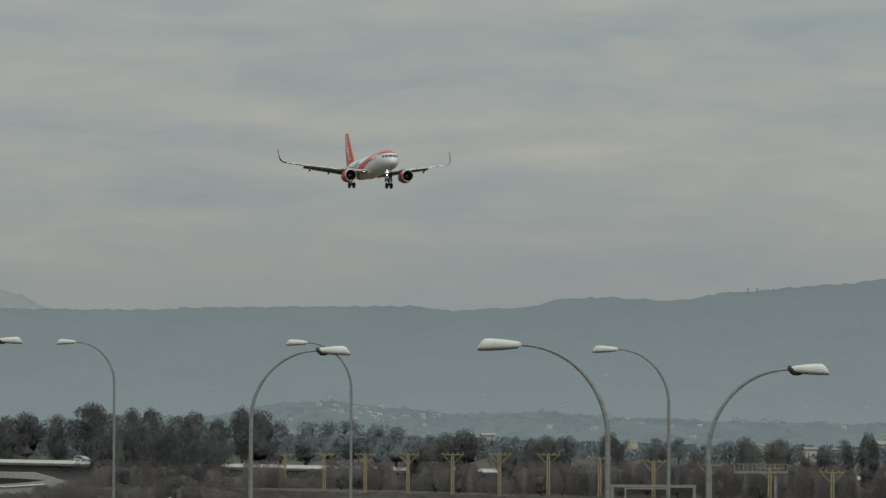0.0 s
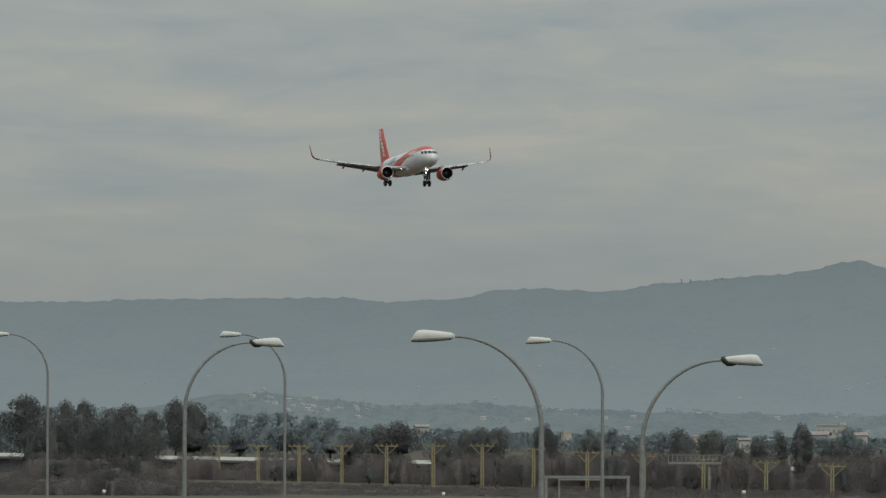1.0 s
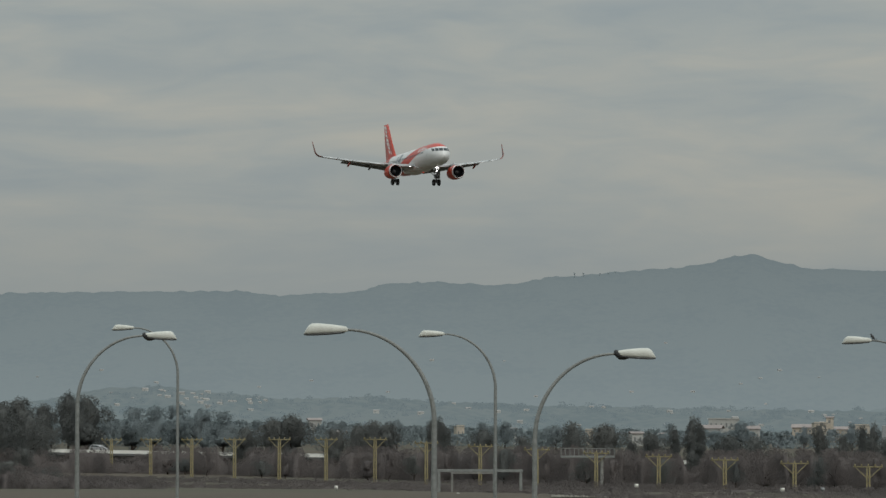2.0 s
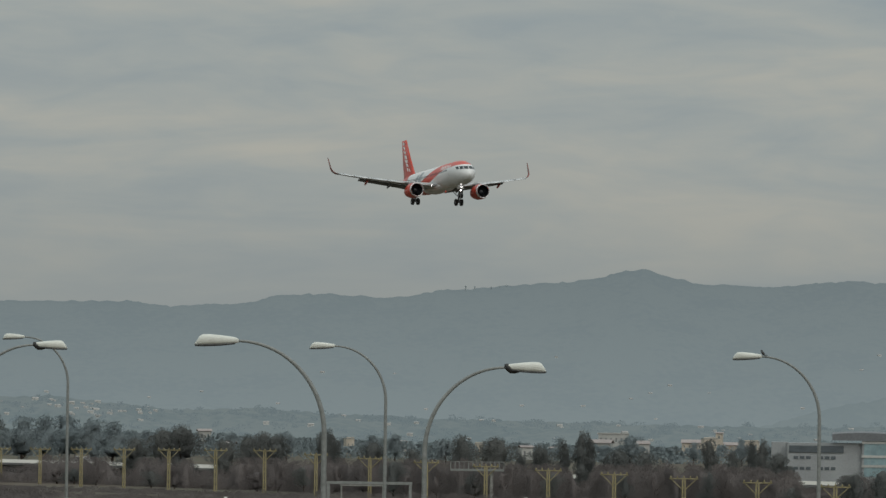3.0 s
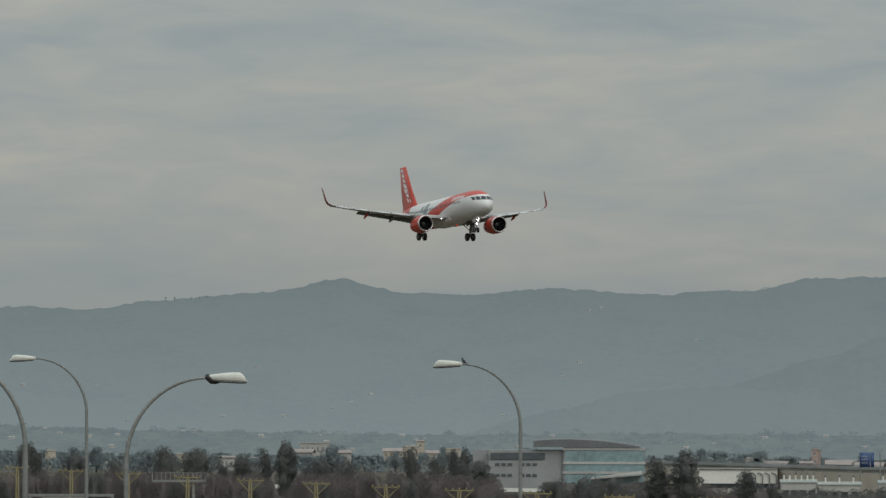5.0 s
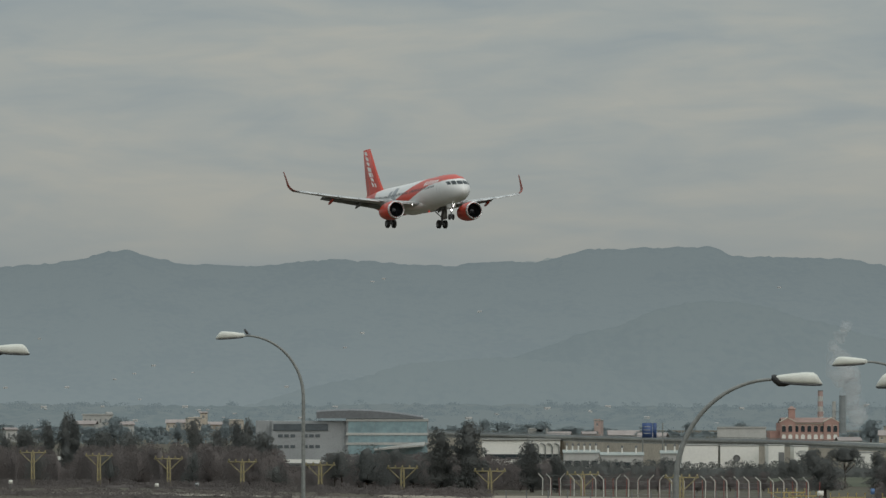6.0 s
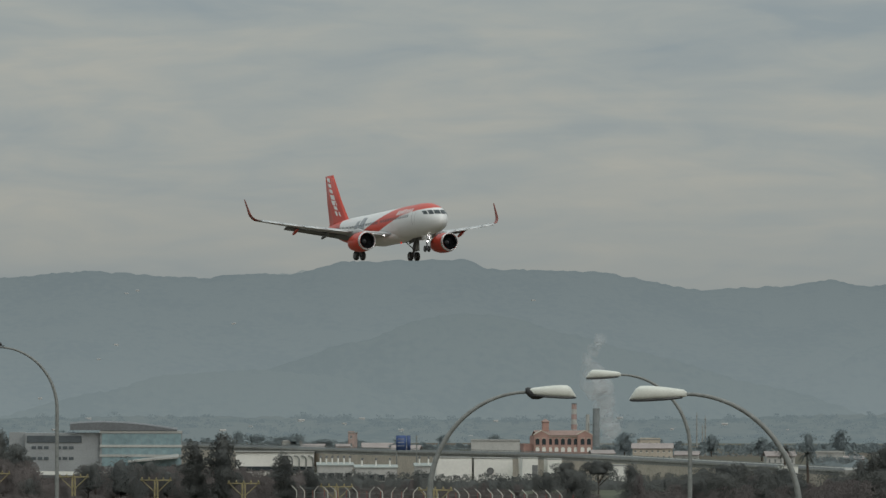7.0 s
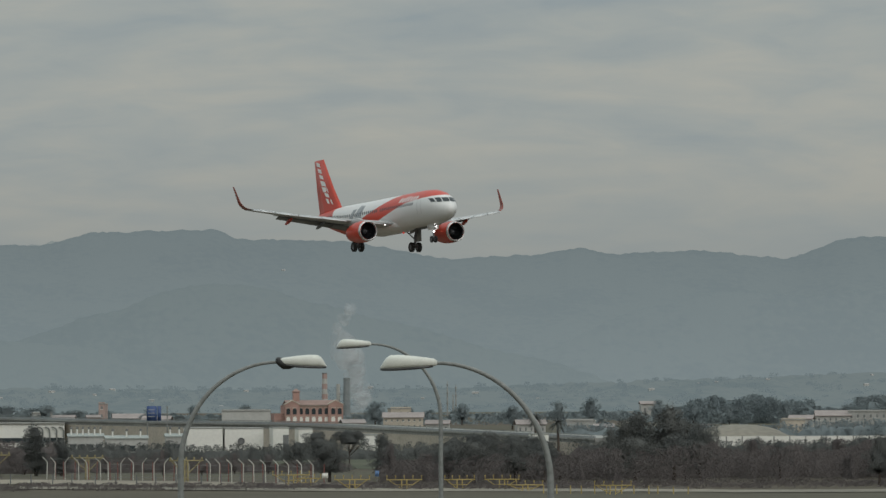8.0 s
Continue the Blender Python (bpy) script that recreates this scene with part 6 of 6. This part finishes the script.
def build_stack():
    d = 2520
    q = spot(2121, d)
    g = ground_z(q.x, q.y)
    top = level(-2, d) - g
    ob = empty("cooling_stack", pose(q.x, q.y, g), "grey stack of the works, paled by haze, beside steam", "chimney")
    part("shaft", tube([(0, 0, -1), (0, 0, top * 0.5), (0, 0, top)], [1.5, 1.3, 1.2], 18), M_STACK, ob)
    part("rim", tube([(0, 0, top - 0.25), (0, 0, top + 0.12)], [1.32, 1.32], 18), M_STACK, ob)
    r = part("side_flue", tube([(-3.2, 0, -1), (-3.2, 0, top * 0.86)], [0.75, 0.7], 14), M_FARWALL, ob, "pale slim flue")
    part("bracket", box((-2.6, -0.1, top * 0.6), (-1.1, 0.1, top * 0.6 + 0.25)), M_STACK, r, flat=True)


build_stack()


def build_chimney():
    d = 2500
    q = spot(2082, d)
    ob = empty("chimney", pose(q.x, q.y, ground_z(q.x, q.y)), "tall factory chimney with pale red and white bands", "chimney")
    g = ground_z(q.x, q.y)
    top = level(6, d) - g
    n = 9
    for i in range(n):
        z0, z1 = top * (i / n) - (1 if i == 0 else 0), top * (i + 1) / n
        r0, r1 = 1.25 - 0.35 * i / n, 1.25 - 0.35 * (i + 1) / n
        part("band", tube([(0, 0, z0), (0, 0, z1)], [r0, r1], 18), M_BANDRED if i % 2 == 0 and i > 3 else M_FARWALL, ob)
    part("rim", tube([(0, 0, top), (0, 0, top + 0.3)], [1.0, 1.0], 18), M_DARKCONC, ob)


build_chimney()
for a, h, d in ((2299, -8, 2300), (2314, -14, 2300), (2309, -30, 2350), (2108, -26, 2450)):
    q = spot(a, d)
    g = ground_z(q.x, q.y)
    top = level(h, d) - g
    m = empty("lattice_mast", pose(q.x, q.y, g), "slim pale radio mast on the plain", "mast", "radio masts")
    part("shaft", tube([(0, 0, -0.5), (0, 0, top * 0.7), (0, 0, top)], [0.28, 0.2, 0.08], 8), M_CONC, m)
    for f in (0.45, 0.7, 0.9):
        part("ring", tube([(0, 0, top * f), (0, 0, top * f + 0.25)], 0.42, 10), M_CONC, m)


def steam_material():
    mat = bpy.data.materials.new("thin_steam")
    mat.use_nodes = True
    n, l = mat.node_tree.nodes, mat.node_tree.links
    n.clear()
    out, mix, tr, df = n.new("ShaderNodeOutputMaterial"), n.new("ShaderNodeMixShader"), n.new("ShaderNodeBsdfTransparent"), n.new("ShaderNodeBsdfDiffuse")
    df.inputs["Color"].default_value = (0.75, 0.75, 0.75, 1)
    lw, tc, ns = n.new("ShaderNodeTexNoise"), n.new("ShaderNodeTexCoord"), n.new("ShaderNodeMapRange")
    lw.inputs["Scale"].default_value, lw.inputs["Detail"].default_value = 0.22, 5
    l.new(tc.outputs["Object"], lw.inputs["Vector"])
    ns.inputs["From Min"].default_value, ns.inputs["From Max"].default_value = 0.30, 0.72
    ns.inputs["To Min"].default_value, ns.inputs["To Max"].default_value = 0.0, 0.2
    l.new(lw.outputs["Fac"], ns.inputs["Value"])
    l.new(ns.outputs["Result"], mix.inputs[0])
    l.new(tr.outputs[0], mix.inputs[1])
    l.new(df.outputs[0], mix.inputs[2])
    l.new(mix.outputs[0], out.inputs["Surface"])
    return mat


def build_steam():
    d = 2550
    rng = random.Random(9)
    ob = empty("steam_plume", pose(*spot(2128, d, level(-60, d))), "thin pale steam rising from the works", "steam")
    m = steam_material()
    k = d / STEP
    # a dense foot that leans and thins out, and a loose puff that has drifted off above it
    blobs = [(i / 10, 0) for i in range(11)] + [(i / 2, 1) for i in range(3)]
    for f, loose in blobs:
        if loose:
            z, sway, r = (146 + 34 * f) * k, (-24 + 20 * f + rng.uniform(-8, 8)) * k, rng.uniform(7, 13) * k
        else:
            z, sway, r = (2 + 120 * f) * k, (11 + 8 * math.sin(f * 5) - 12 * f + rng.uniform(-5, 5)) * k, (14 + 11 * f ** 0.7) * k * rng.uniform(0.75, 1.2)
        bm = bmesh.new()
        bmesh.ops.create_icosphere(bm, subdivisions=3, radius=1)
        shift = Vector((rng.uniform(0, 90), 0, 0))
        for v in bm.verts:
            v.co *= 1 + 0.55 * noise.noise(v.co * 1.3 + shift)
        puff = part("puff", bm, m, ob)
        puff.location, puff.scale = (sway, rng.uniform(-2, 2), z), (r, r, r * rng.uniform(0.8, 1.3))
        puff.rotation_euler = (0, 0, rng.random() * 6)


build_steam()


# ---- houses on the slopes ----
# slope houses and ridge masts: distance haze is put into their colour
M_FARWHITE = material("haze_dulled_walls", (0.40, 0.40, 0.38), 0.9, 0, 0.25, 0.3, 2.0, random_tint=0.6)
M_FARROOF = material("haze_paled_tiles", (0.38, 0.365, 0.35), 0.9, 0, 0.2, 0.3, 2.0)
M_FARDARK = material("haze_greyed_metal", (0.28, 0.32, 0.33), 0.9, 0, 0.2, 0.3, 2.0)


def build_hill_house(a, v, crest, near, far, rough, w):
    d = near + (far - near) * v
    z = max(mountain_z(crest, a, v, d, rough), -5)
    q = spot(a, d, z - 0.3)
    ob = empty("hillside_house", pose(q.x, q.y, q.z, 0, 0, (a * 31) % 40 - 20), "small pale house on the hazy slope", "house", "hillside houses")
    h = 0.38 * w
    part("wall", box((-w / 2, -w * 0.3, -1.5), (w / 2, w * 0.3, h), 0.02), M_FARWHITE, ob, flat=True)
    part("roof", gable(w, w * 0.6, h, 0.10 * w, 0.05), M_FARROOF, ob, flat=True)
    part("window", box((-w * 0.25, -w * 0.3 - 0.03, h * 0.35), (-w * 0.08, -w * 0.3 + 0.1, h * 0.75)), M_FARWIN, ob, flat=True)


hr = random.Random(12)
for i in range(30):
    build_hill_house(hr.gauss(-170, 75), hr.uniform(0.55, 0.97), FOOT, 2950, 3250, 4, hr.uniform(1.3, 3.0))
for i in range(64):
    build_hill_house(hr.uniform(-500, 3250), hr.uniform(0.25, 0.95), FOOT, 2950, 3250, 4, hr.uniform(1.2, 3.0))
for i in range(44):
    build_hill_house(hr.uniform(-700, 3250), hr.uniform(0.05, 0.55) ** 1.2, CREST, 3700, 4450, 4, hr.uniform(1.2, 2.6))
for a, v in ((1272, 0.50), (1480, 0.66), (1290, 0.86), (1310, 0.87), (2010, 0.78), (2583, 0.45), (2610, 0.34)):
    build_hill_house(a, v, CREST, 3700, 4450, 4, 2.4)
for a, tall in ((540, 3.6), (556, 3.0), (585, 1.8), (600, 1.6), (612, 2.0)):
    d = 4440
    q = spot(a, d, level(CREST(a), d) - 1.5)
    m = empty("ridge_mast", pose(*q), "tiny dark mast on the mountain crest", "mast", "ridge masts")
    part("shaft", tube([(0, 0, -1), (0, 0, tall * 0.7), (0, 0, tall)], [0.3, 0.3, 0.45], 8), M_FARDARK, m)
    part("head", box((-0.55, -0.4, tall * 0.75), (0.55, 0.4, tall)), M_FARDARK, m)


# ---- a bird on one lamp ----
def build_bird():
    a, d = 1168, 214
    foot = spot(a, d)
    zh = level(105, d)
    right = Vector((math.cos(a / STEP), -math.sin(a / STEP), 0))
    q = foot - right * 1.80
    bird = empty("bird", pose(q.x, q.y, zh + 0.035, 0, 0, 150), "small black bird perched on a lamp arm", "bird")
    m = M_MOUNT
    part("body", lathe([(0.075, 0.005), (0.06, 0.03), (0.02, 0.045), (-0.05, 0.04), (-0.09, 0.012)], 14, pose(0, 0, 0.075, 0, -45, 0)), m, bird)
    part("head", lathe([(0.03, 0.003), (0.02, 0.022), (0, 0.03), (-0.02, 0.022), (-0.03, 0.003)], 12, pose(0.045, 0, 0.15)), m, bird)
    part("beak", lathe([(0.11, 0.001), (0.07, 0.009)], 8, pose(0, 0, 0.148)), m, bird)
    part("tail", box((-0.15, -0.014, 0.0), (-0.06, 0.014, 0.02)), m, bird)
    for y in (-0.018, 0.018):
        part("leg", tube([(0, y, 0), (0.005, y, 0.05)], 0.005, 6), m, bird)


build_bird()


# ---- what moves ----
def motions():
    heights = ((0.0, 57.1), (1.0, 53.75), (2.5, 49.1), (3.5, 45.75), (4.5, 41.95), (5.5, 38.0), (6.5, 33.95), (7.0, 31.85), (8.0, 27.9))
    walk(AIRLINER, [(t, Matrix.Translation(on_path(1279.8 - 70.4 * t, 0, z)) @ pose(0, 0, 0, 0, 0, -74.5) @ pose(0, 0, 0, 0, -3.6, 0)) for t, z in heights])
    way = (ROAD_B - ROAD_A).to_2d()
    rows = []
    for i in range(9):
        # where the car's bearing meets the road
        a = (-649 + 167.5 * i) / STEP
        n = Vector((math.cos(a), -math.sin(a)))
        f = -n.dot(ROAD_A.to_2d()) / n.dot(way)
        p = ROAD_A.to_2d() + f * way + Vector((-way.y, way.x)).normalized() * 2.5
        rows.append((float(i), pose(p.x, p.y, 2.15 * (1 - f) - 0.45, 0, 0, math.degrees(math.atan2(way.y, way.x)))))
    walk(CAR, rows)


motions()
